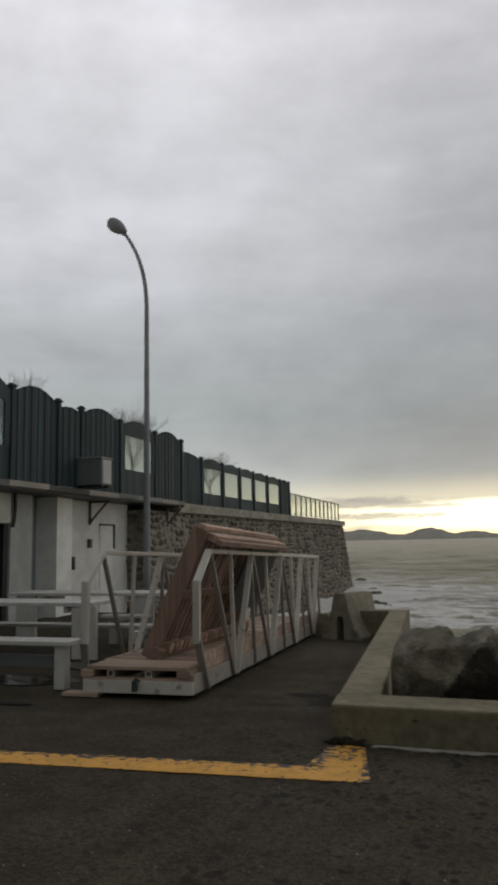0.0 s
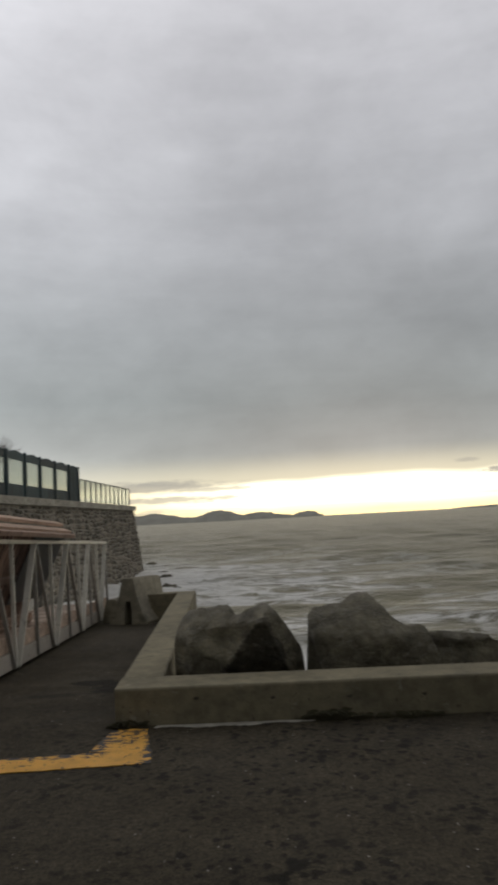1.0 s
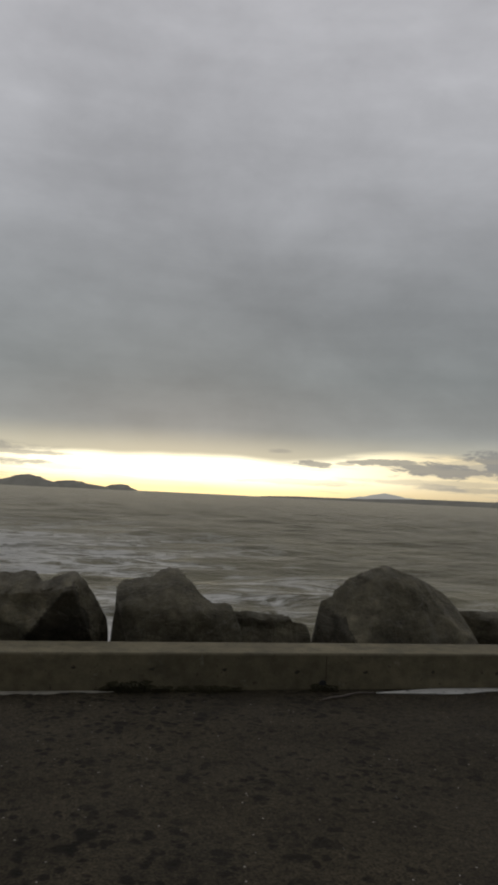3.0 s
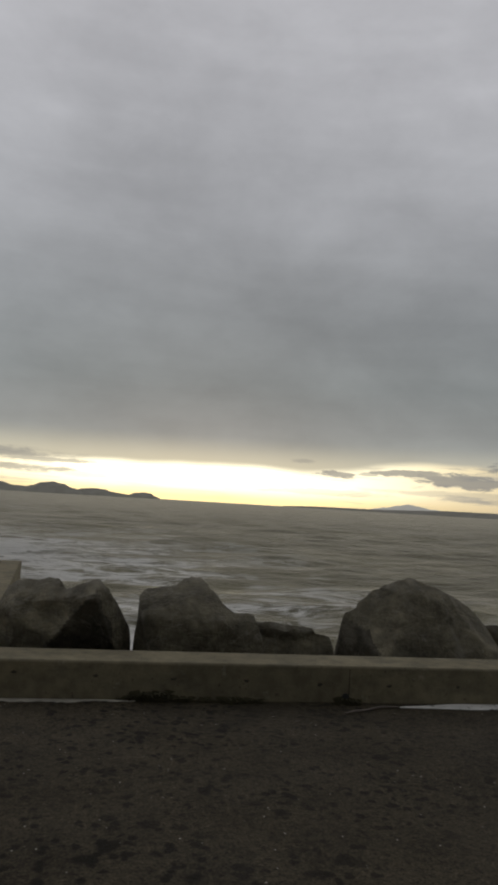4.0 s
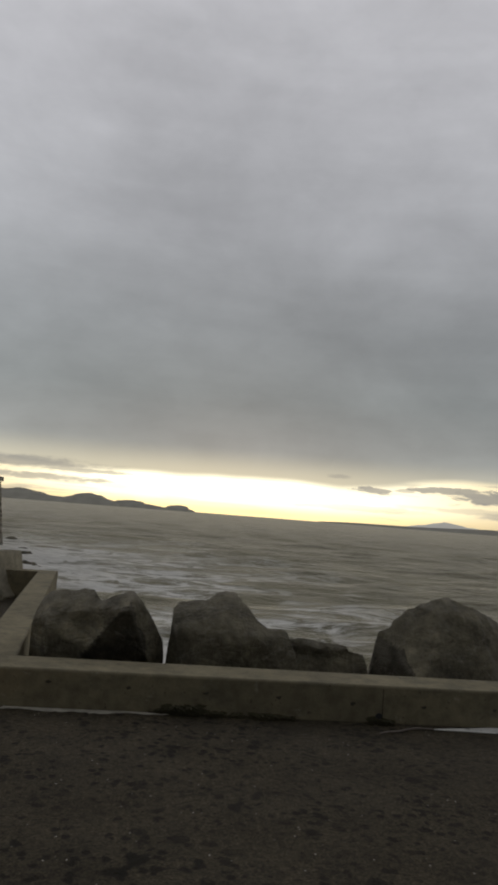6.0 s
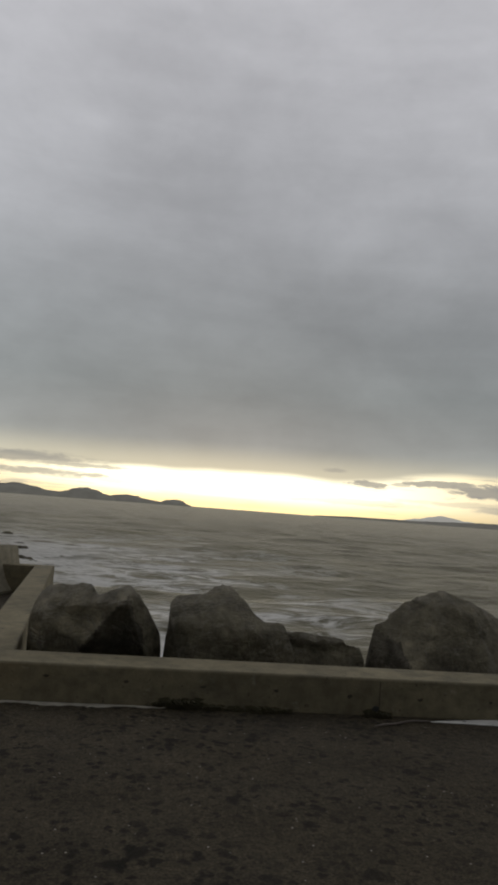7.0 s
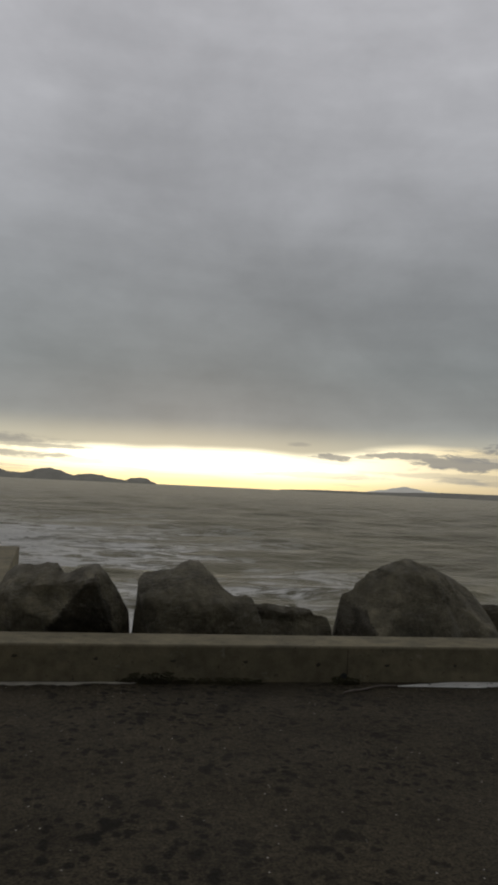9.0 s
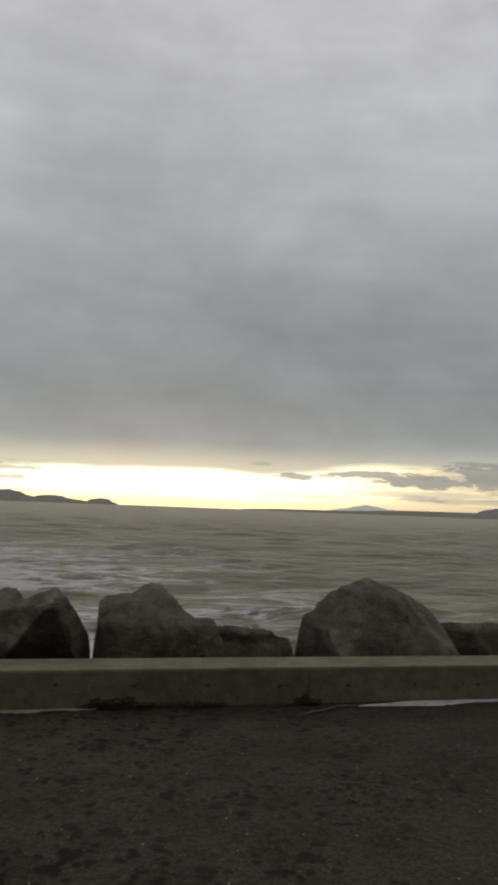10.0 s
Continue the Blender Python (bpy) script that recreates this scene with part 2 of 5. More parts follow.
def make_concrete(name="concrete", base=(0.182, 0.158, 0.100)):
    k = Mat(name, base, 0.88).world()
    k.value(k.noise(0.9, 5), 0.72, 1.25)
    k.value(k.noise(9.0, 5, 0.65), 0.72, 1.24)
    k.tint(k.step(k.noise(2.0, 6, 0.65, (1, 1, 2.5)), 0.52, 0.70, 0, 0.6), (0.085, 0.078, 0.055))
    k.tint(k.step(k.noise(6.0, 5, 0.7), 0.62, 0.72, 0, 0.45), (0.34, 0.32, 0.26))
    k.tint(k.step(k.noise(30.0, 3), 0.64, 0.72, 0, 0.7), (0.05, 0.045, 0.035))
    k.bump(k.noise(60.0, 4), 0.4, 0.006)
    k.bump(k.noise(5.0, 4), 0.35, 0.02)
    return k.m


def make_rock(name, base):
    k = Mat(name, base, 0.86)
    k.value(k.noise(1.5, 6, 0.6, dist=0.6), 0.55, 1.50)
    k.value(k.noise(6.0, 6, 0.65, (1, 1, 1.6)), 0.66, 1.38)
    k.value(k.noise(3.2, 5, 0.6, (1, 1, 1.2), 0.9), 0.58, 1.50)
    k.value(k.noise(38.0, 4, 0.7), 0.80, 1.20)
    k.tint(k.step(k.noise(6.0, 4, 0.6, (1, 1, 0.22), 0.4), 0.57, 0.72, 0, 0.32), (0.24, 0.225, 0.19))
    worn = k.math("MULTIPLY", k.step(k.N.new("ShaderNodeNewGeometry").outputs["Pointiness"], 0.505, 0.56), k.step(k.noise(7.0, 4), 0.40, 0.60))
    k.tint(k.math("MULTIPLY", worn, 0.5), (0.25, 0.23, 0.19))
    vein = k.math("ABSOLUTE", k.math("SUBTRACT", k.noise(1.4, 5, 0.6, (1, 1.2, 1.7), 0.8), 0.5))
    k.tint(k.step(vein, 0.014, 0.0, 0, 0.28), (0.27, 0.25, 0.21))
    crackv = k.math("ABSOLUTE", k.math("SUBTRACT", k.noise(2.2, 4, 0.6, (0.6, 1, 2.4), 0.5), 0.5))
    k.tint(k.step(crackv, 0.006, 0.0, 0, 0.22), (0.02, 0.018, 0.014))
    k.tint(k.step(k.noise(3.4, 5, 0.65), 0.56, 0.70, 0, 0.5), (0.045, 0.040, 0.030))
    k.tint(k.step(k.noise(2.3, 5, 0.65), 0.56, 0.70, 0, 0.45), (0.19, 0.175, 0.135))
    k.bump(k.noise(5.0, 8, 0.66), 0.55, 0.05)
    k.bump(k.step(crackv, 0.0, 0.03), 0.3, 0.02)
    k.bump(k.noise(30.0, 5, 0.7), 0.4, 0.010)
    return k.m


def make_paint(name, base, dirt=(0.12, 0.11, 0.09), rough=0.55, amount=0.5):
    k = Mat(name, base, rough)
    k.value(k.random(), 0.88, 1.08)
    k.value(k.noise(2.5, 5), 0.86, 1.10)
    k.tint(k.step(k.noise(7.0, 6, 0.65), 0.56, 0.74, 0, amount), dirt)
    k.tint(k.step(k.noise(30.0, 4), 0.66, 0.76, 0, amount), dirt)
    k.bump(k.noise(40.0, 3), 0.2, 0.004)
    return k.m


def make_fence_stain():
    k = Mat("dark_green_fence_stain", (0.019, 0.041, 0.048), 0.7)
    k.value(k.random(), 0.72, 1.35)
    k.value(k.noise(1.0, 5, 0.6, (9, 9, 0.7)), 0.65, 1.4)
    # pale weathered streaks down the grain
    k.tint(k.step(k.noise(1.0, 6, 0.7, (16, 16, 0.8)), 0.58, 0.74, 0, 0.6), (0.075, 0.095, 0.10))
    k.tint(k.step(k.noise(5.0, 5, 0.7, (1, 1, 0.5)), 0.62, 0.72, 0, 0.5), (0.012, 0.018, 0.018))
    k.bump(k.noise(1.5, 4, 0.6, (16, 16, 1.0)), 0.4, 0.004)
    return k.m


def make_wood(name, base, along=1, dark=(0.06, 0.035, 0.022), rough=0.75):
    k = Mat(name, base, rough)
    s = [14.0, 14.0, 14.0]
    s[along] = 0.9
    k.value(k.random(), 0.72, 1.25)
    k.value(k.noise(1.0, 5, 0.6, tuple(s), 0.6), 0.6, 1.35)
    k.tint(k.step(k.noise(2.0, 5, 0.6), 0.55, 0.75, 0, 0.5), dark)
    k.bump(k.noise(1.6, 5, 0.6, tuple(s)), 0.5, 0.006)
    return k.m


def make_water():
    k = Mat("sea_water", (0.130, 0.120, 0.065), 0.36, 0.0, 0.38).world()
    k.b.inputs["IOR"].default_value = 1.33
    k.value(k.noise(0.04, 4, 0.6, (0.5, 1.6, 1)), 0.82, 1.18)
    k.value(k.noise(0.45, 5, 0.65, (0.45, 1.5, 1)), 0.78, 1.24)
    # foam: broken surf by the sea wall and the rocks, and thin caps on the higher crests
    x, y, z = k.axis(0), k.axis(1), k.axis(2)
    surf = k.math("MULTIPLY", k.step(y, 85.0, 40.0), k.step(x, 16.0, 2.0))
    surf = k.math("ADD", surf, k.math("MULTIPLY", k.step(y, 34.0, 14.0, 0.0, 0.9), k.step(x, 6.0, 2.0, 0.3, 1.0)), clamp=True)
    foot = k.math("MULTIPLY", k.step(x, 5.0, -4.0), k.step(y, 62.0, 30.0, 0.0, 1.3))
    wash = k.math("MULTIPLY", k.step(x, -2.5, -5.0), k.step(y, 60.0, 40.0, 0.0, 0.25))
    foot = k.math("ADD", foot, k.math("MULTIPLY", wash, 8.0))
    near = k.step(y, 26.0, 10.0)
    near = k.math("MULTIPLY", near, k.step(x, 4.5, 1.5, 0.15, 1.0))
    foot = k.math("ADD", foot, k.math("MULTIPLY", near, 0.9))
    patch = k.step(k.math("ADD", k.noise(0.17, 5, 0.65, (0.6, 1.3, 1), 0.5), k.math("MULTIPLY", foot, 0.09)), 0.445, 0.565)
    lace = k.step(k.math("ADD", k.noise(1.3, 7, 0.75, (0.5, 1.3, 1), 0.6), k.math("MULTIPLY", foot, 0.05)), 0.44, 0.57)
    high = k.step(k.math("ADD", z, k.math("MULTIPLY", foot, 0.05)), SEA + 0.20, SEA + 0.38)
    cap = k.math("MULTIPLY", high, k.step(k.noise(1.6, 6, 0.72, (0.5, 1.5, 1)), 0.50, 0.64))
    f = k.math("MULTIPLY", k.math("MULTIPLY", surf, patch), lace)
    f = k.math("ADD", f, k.math("MULTIPLY", cap, 0.6), clamp=True)
    k.tint(f, (0.82, 0.81, 0.77))
    k.L.new(k.step(f, 0.0, 1.0, 0.36, 0.85), k.b.inputs["Roughness"])
    k.bump(k.noise(0.12, 4, 0.6, (0.6, 1.4, 1)), 0.7, 1.2)
    k.bump(k.noise(0.34, 5, 0.6, (0.6, 1.4, 1)), 0.8, 0.5)
    k.bump(k.noise(1.4, 6, 0.65, (0.5, 1.4, 1)), 1.0, 0.22)
    k.bump(k.noise(4.2, 5, 0.68, (0.6, 1.3, 1)), 0.9, 0.05)
    return k.m


def make_yellow():
    k = Mat("yellow_road_paint", (0.78, 0.40, 0.06), 0.7).world()
    k.value(k.noise(6.0, 5), 0.82, 1.12)
    k.value(k.noise(90.0, 3), 0.85, 1.1)
    y = k.math("SUBTRACT", k.axis(1), k.math("MULTIPLY", k.axis(0), 0.058))
    edge = k.math("MULTIPLY", k.step(y, 4.93, 5.10, 0.0, 0.20), k.step(k.axis(0), -0.98, -1.12))
    k.tint(k.step(k.math("ADD", k.noise(20.0, 4, 0.6, (0.6, 1.3, 1)), edge), 0.63, 0.68), (0.05, 0.045, 0.04))
    stub = k.math("MULTIPLY", k.step(k.axis(1), 5.16, 5.24), 0.12)
    k.tint(k.step(k.math("ADD", k.noise(17.0, 5, 0.65), stub), 0.62, 0.66, 0, 0.9), (0.05, 0.045, 0.04))
    # the outer edge of the stub is scuffed away
    scuff = k.math("ADD", k.noise(14.0, 5, 0.65, (1, 0.7, 1)), k.step(k.axis(0), -0.90, -0.70, 0.0, 0.22))
    k.tint(k.step(scuff, 0.66, 0.69), (0.05, 0.045, 0.04))
    k.bump(k.noise(120.0, 3), 0.4, 0.004)
    return k.m


def make_white_line():
    k = Mat("white_road_paint", (0.72, 0.71, 0.68), 0.7).world()
    k.value(k.noise(8.0, 5), 0.8, 1.1)
    k.tint(k.step(k.noise(18.0, 4), 0.60, 0.68), (0.10, 0.09, 0.08))
    return k.m


def make_glass():
    k = Mat("clear_fence_glass", (0.34, 0.39, 0.38), 0.05)
    k.b.inputs["Transmission Weight"].default_value = 0.9
    k.b.inputs["IOR"].default_value = 1.1
    k.tint(k.step(k.noise(2.0, 4), 0.5, 0.8, 0, 0.35), (0.28, 0.32, 0.31))
    return k.m


def make_stone():
    k = Mat("rubble_stone", (0.33, 0.295, 0.235), 0.9)
    k.value(k.random(), 0.55, 1.45)
    k.value(k.island(), 0.55, 1.45)
    k.value(k.noise(6.0, 5), 0.75, 1.25)
    k.tint(k.step(k.noise(1.7, 3), 0.5, 0.75, 0, 0.4), (0.16, 0.12, 0.08))
    k.bump(k.noise(14.0, 5), 0.7, 0.03)
    return k.m


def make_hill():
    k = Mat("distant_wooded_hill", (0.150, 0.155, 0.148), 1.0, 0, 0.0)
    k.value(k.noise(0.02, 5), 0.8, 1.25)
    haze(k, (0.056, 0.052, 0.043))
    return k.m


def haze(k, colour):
    """Glow put on a distant hill for the light scattered by miles of air."""
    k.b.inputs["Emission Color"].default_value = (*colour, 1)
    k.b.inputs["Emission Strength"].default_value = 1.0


ASPHALT, CONCRETE = make_asphalt(), make_concrete()
# paler copy of the wall concrete: sky light on its top put into colour
CONCRETE_LIT_TOP = make_concrete("lit_top_concrete", (0.222, 0.193, 0.120))
BARRIER = make_concrete("barrier_concrete", (0.29, 0.262, 0.195))
HOLE_SHADE_JOINT = make_concrete("hole_shade_and_joint", (0.062, 0.056, 0.040))
CONCRETE_PALE = make_concrete("pale_concrete", (0.33, 0.31, 0.26))
ROCK_A, ROCK_B = make_rock("grey_boulder", (0.136, 0.121, 0.083)), make_rock("dark_boulder", (0.110, 0.098, 0.067))
# darker copy of the boulder stone: shade on overhanging faces put into colour
ROCK_SHADE = make_rock("shaded_boulder_face", (0.060, 0.053, 0.038))
WATER, YELLOW, WHITE_LINE, GLASS, STONE, HILL = make_water(), make_yellow(), make_white_line(), make_glass(), make_stone(), make_hill()
GALV = make_paint("dull_aluminium", (0.60, 0.575, 0.50), (0.17, 0.145, 0.11), 0.5, 0.85)
CHANNEL = make_paint("weathered_channel", (0.46, 0.415, 0.35), (0.17, 0.125, 0.09), 0.6, 0.9)
GALV_DARK = make_paint("stained_aluminium", (0.28, 0.26, 0.23), (0.13, 0.10, 0.07), 0.55, 0.5)
POLE_PAINT = make_paint("grey_lamp_post_paint", (0.24, 0.26, 0.27), (0.12, 0.12, 0.12), 0.5, 0.3)
WHITE_WALL = make_paint("off_white_render", (0.80, 0.80, 0.74), (0.30, 0.29, 0.25), 0.85, 0.3)
GREY_WALL = make_paint("blue_grey_paint", (0.19, 0.24, 0.26), (0.18, 0.19, 0.19), 0.7, 0.3)
# paler copy of the wall render: stronger light on the pillar put into colour
PILLAR_LIT = make_paint("lit_white_render", (0.90, 0.90, 0.85), (0.40, 0.39, 0.35), 0.8, 0.2)
DULL_WALL = make_paint("dull_grey_white_render", (0.50, 0.51, 0.49), (0.22, 0.22, 0.20), 0.85, 0.4)
FLAKED = make_paint("flaking_fascia_paint", (0.13, 0.135, 0.13), (0.50, 0.49, 0.46), 0.7, 0.85)
PALE_BLUE = make_paint("pale_blue_grey_paint", (0.30, 0.36, 0.36), (0.20, 0.22, 0.22), 0.75, 0.3)
# near-black paint, also laid where shade falls: doorway, slats, drain mouth
DARK_PAINT_SHADE = make_paint("dark_paint_and_shade", (0.035, 0.035, 0.036), (0.02, 0.02, 0.02), 0.5, 0.3)
FENCE_GREEN = make_fence_stain()
BENCH_PAINT = make_paint("worn_grey_bench_paint", (0.60, 0.60, 0.565), (0.18, 0.16, 0.13), 0.65, 0.5)
BOX_PAINT = make_paint("grey_cabinet_paint", (0.15, 0.17, 0.175), (0.08, 0.08, 0.08), 0.55, 0.3)
PANEL_PALE = make_paint("pale_vent_panel", (0.50, 0.51, 0.50), (0.3, 0.3, 0.28), 0.6, 0.3)
RUST = make_paint("rusty_steel", (0.10, 0.065, 0.045), (0.05, 0.03, 0.02), 0.8, 0.5)
RED_WOOD = make_wood("red_brown_timber", (0.25, 0.166, 0.125), 2)
RED_WOOD_Y = make_wood("red_brown_timber_beam", (0.39, 0.268, 0.20), 1)
DECK_WOOD = make_wood("weathered_deck_board", (0.38, 0.28, 0.21), 0)
TWIG = make_wood("bare_twig_bark", (0.16, 0.12, 0.11), 2)
MOSS = make_paint("dark_weed", (0.072, 0.064, 0.034), (0.01, 0.01, 0.008), 0.95, 0.5)
STICK = make_wood("driftwood_grey", (0.12, 0.10, 0.085), 0)


# ---------------------------------------------------------------- building helpers
def part(name, bm, material, parent=None, label="", smooth=False):
    """Links a bmesh as one mesh object under a thing or a part."""
    me = bpy.data.meshes.new(name)
    bmesh.ops.recalc_face_normals(bm, faces=bm.faces)
    if smooth:
        for f in bm.faces:
            f.smooth = True
    bm.to_mesh(me)
    bm.free()
    me.materials.append(material)
    ob = new(name, me)
    if parent is not None:
        ob.parent = parent
    if label:
        ob["label"] = label
    return ob


def thing(name, label, category, group="", kind="", at=(0, 0, 0), turn=0):
    ob = new(name)
    ob.matrix_world = pose(*at, 0, 0, turn)
    ob.empty_display_size = 0.1
    return tagged(ob, label, category, group, kind)


def box(bm, lo, hi, m=None, bevel=0.0):
    """An axis-aligned box from corner to corner."""
    r = bmesh.ops.create_cube(bm, size=1.0)
    vs = r["verts"]
    for v in vs:
        v.co = Vector([lo[i] + (v.co[i] + 0.5) * (hi[i] - lo[i]) for i in range(3)])
    if bevel:
        es = list({e for v in vs for e in v.link_edges})
        vs = [v for v in bmesh.ops.bevel(bm, geom=es, offset=bevel, segments=2, affect="EDGES", profile=0.5)["verts"]]
    if m is not None:
        bmesh.ops.transform(bm, matrix=m, verts=vs)
    return vs


def beam(bm, a, b, w, h, up=(0, 0, 1), bevel=0.0):
    """A bar of width w and height h from a to b."""
    a, b = Vector(a), Vector(b)
    d = b - a
    y = d.normalized()
    x = y.cross(Vector(up))
    if x.length < 1e-4:
        x = y.cross(Vector((1, 0, 0)))
    x.normalize()
    z = x.cross(y)
    m = Matrix((x, y, z)).transposed().to_4x4()
    m.translation = a
    return box(bm, (-w / 2, 0, -h / 2), (w / 2, d.length, h / 2), m, bevel)


def tube(bm, pts, radii, n=12, caps=True):
    """A round tube along points, each with its own radius."""
    rings = []
    pts = [Vector(p) for p in pts]
    for i, p in enumerate(pts):
        d = (pts[min(i + 1, len(pts) - 1)] - pts[max(i - 1, 0)]).normalized()
        x = d.cross(Vector((0.123, 0.987, 0.05))).normalized()
        y = d.cross(x)
        r = radii[i] if isinstance(radii, (list, tuple)) else radii
        rings.append([bm.verts.new(p + (x * math.cos(t) + y * math.sin(t)) * r) for t in [2 * math.pi * j / n for j in range(n)]])
    for a, b in zip(rings, rings[1:]):
        for j in range(n):
            bm.faces.new((a[j], a[(j + 1) % n], b[(j + 1) % n], b[j]))
    if caps:
        bm.faces.new(rings[0])
        bm.faces.new(rings[-1])


def prism(bm, outline, z0, z1, bevel=0.0):
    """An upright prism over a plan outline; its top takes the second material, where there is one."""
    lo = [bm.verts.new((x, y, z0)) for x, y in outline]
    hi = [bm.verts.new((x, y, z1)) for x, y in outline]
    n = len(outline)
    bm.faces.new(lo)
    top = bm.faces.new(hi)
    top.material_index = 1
    for i in range(n):
        bm.faces.new((lo[i], lo[(i + 1) % n], hi[(i + 1) % n], hi[i]))
    if bevel:
        bmesh.ops.bevel(bm, geom=[e for e in top.edges if e.calc_length() > 0.6], offset=bevel, segments=2, affect="EDGES", profile=0.5)


def single(name, bm, material, label, category, kind="", group="", smooth=False):
    return tagged(part(name, bm, material, None, "", smooth), label, category, group, kind)


def ground_z(y, x=-3.0):
    """The pavement is level by the parking area and the tables, and falls gently along the slipway."""
    side = min(1.0, max(0.0, (x + 5.2) / 1.0))
    return 0.0 if y < 6.6 else -0.033 * (y - 6.6) * side


# ---------------------------------------------------------------- ground
def build_pavement():
    bm = bmesh.new()
    ys = [-80, -40, -15, 0, 2, 4, 5.9, 6.6, 7.5, 9, 11, 13, 15.2]
    rows = []
    for y in ys:
        x1 = 60 if y < 5.95 else -1.15 - 0.055 * (y - 5.9)
        xs = [-60 if y < 5.95 else -8.9, -8.85, -6, -5.2, -4.7, -4.2, -3, -2, -1.15 if y < 5.95 else x1 + 0.02, x1]
        rows.append([bm.verts.new((x, y, ground_z(y, x) + 0.004 * math.sin(3.1 * x + y))) for x in xs])
    for a, b in zip(rows, rows[1:]):
        for i in range(len(a) - 1):
            bm.faces.new((a[i], a[i + 1], b[i + 1], b[i]))
    edge = [e for e in bm.edges if e.is_boundary]
    r = bmesh.ops.extrude_edge_only(bm, edges=edge)
    for v in r["geom"]:
        if isinstance(v, bmesh.types.BMVert):
            v.co.z = -2.4
    return single("pavement", bm, ASPHALT, "dark worn asphalt pavement with oil spots", "pavement", "structure")


build_pavement()


def build_sea():
    """Short-crested wind chop: a sum of sharp-crested waves that run in to the shore."""
    rng = np.random.default_rng(9)
    rows, cols = 860, 440
    ys = 6.3 * (4850 / 6.3) ** np.linspace(0, 1, rows)
    s = np.linspace(-1, 1, cols)
    y = np.repeat(ys[:, None], cols, 1)
    x = (9 + 0.90 * y) * s[None, :]
    dx, dy, z = np.zeros_like(x), np.zeros_like(x), np.zeros_like(x)
    calm = np.clip((y - 6.0) / 7.0, 0.12, 1) * np.clip((900 - y) / 700, 0, 1)
    for i in range(54):
        wl = 0.7 * 1.050 ** i
        ang = rng.normal(0.05, 0.50)
        ux, uy = math.sin(ang), math.cos(ang)
        ph = (ux * x + uy * y) * 2 * math.pi / wl + rng.uniform(0, 6.28)
        amp = 0.032 * wl / (2 * math.pi) * calm * np.clip((wl / (0.0085 * y + 0.02) - 3.0) / 3.0, 0, 1)
        z += amp * np.cos(ph)
        dx -= 0.9 * amp * ux * np.sin(ph)
        dy -= 0.9 * amp * uy * np.sin(ph)
    # groups of higher and lower waves
    group = 1 + 0.25 * np.sin(x * 0.21 + 1.7 * np.sin(y * 0.11)) * np.sin(y * 0.17 + 2.0 * np.sin(x * 0.07))
    co = np.stack([x + dx * group, y + dy * group, z * group + SEA], -1).reshape(-1, 3)
    idx = np.arange(rows * cols).reshape(rows, cols)
    quads = np.stack([idx[:-1, :-1], idx[:-1, 1:], idx[1:, 1:], idx[1:, :-1]], -1).reshape(-1, 4)
    me = bpy.data.meshes.new("sea")
    me.from_pydata(co.tolist(), [], quads.tolist())
    me.polygons.foreach_set("use_smooth", [True] * len(me.polygons))
    me.materials.append(WATER)
    return tagged(new("water", me), "choppy grey-brown sea with foam near shore", "sea", "", "structure")


build_sea()


def build_shore():
    """The bank of rubble that falls from the wall into the sea."""
    bm = bmesh.new()
    nx, ny = 60, 14
    vs = []
    for j in range(ny):
        row = []
        for i in range(nx):
            x = -9.0 + 34 * i / (nx - 1)
            y = 5.85 + 5.2 * j / (ny - 1)
            if x < -0.9:
                y = y + 8.0
            z = -0.35 - 2.1 * (j / (ny - 1)) + 0.22 * noise.noise((x * 1.3, y * 1.3, 0))
            row.append(bm.verts.new((x, y, z)))
        vs.append(row)
    for j in range(ny - 1):
        for i in range(nx - 1):
            bm.faces.new((vs[j][i], vs[j][i + 1], vs[j + 1][i + 1], vs[j + 1][i]))
    return single("shore_bank", bm, ROCK_B, "dark rubble bank falling into the sea", "bank", "structure")


build_shore()

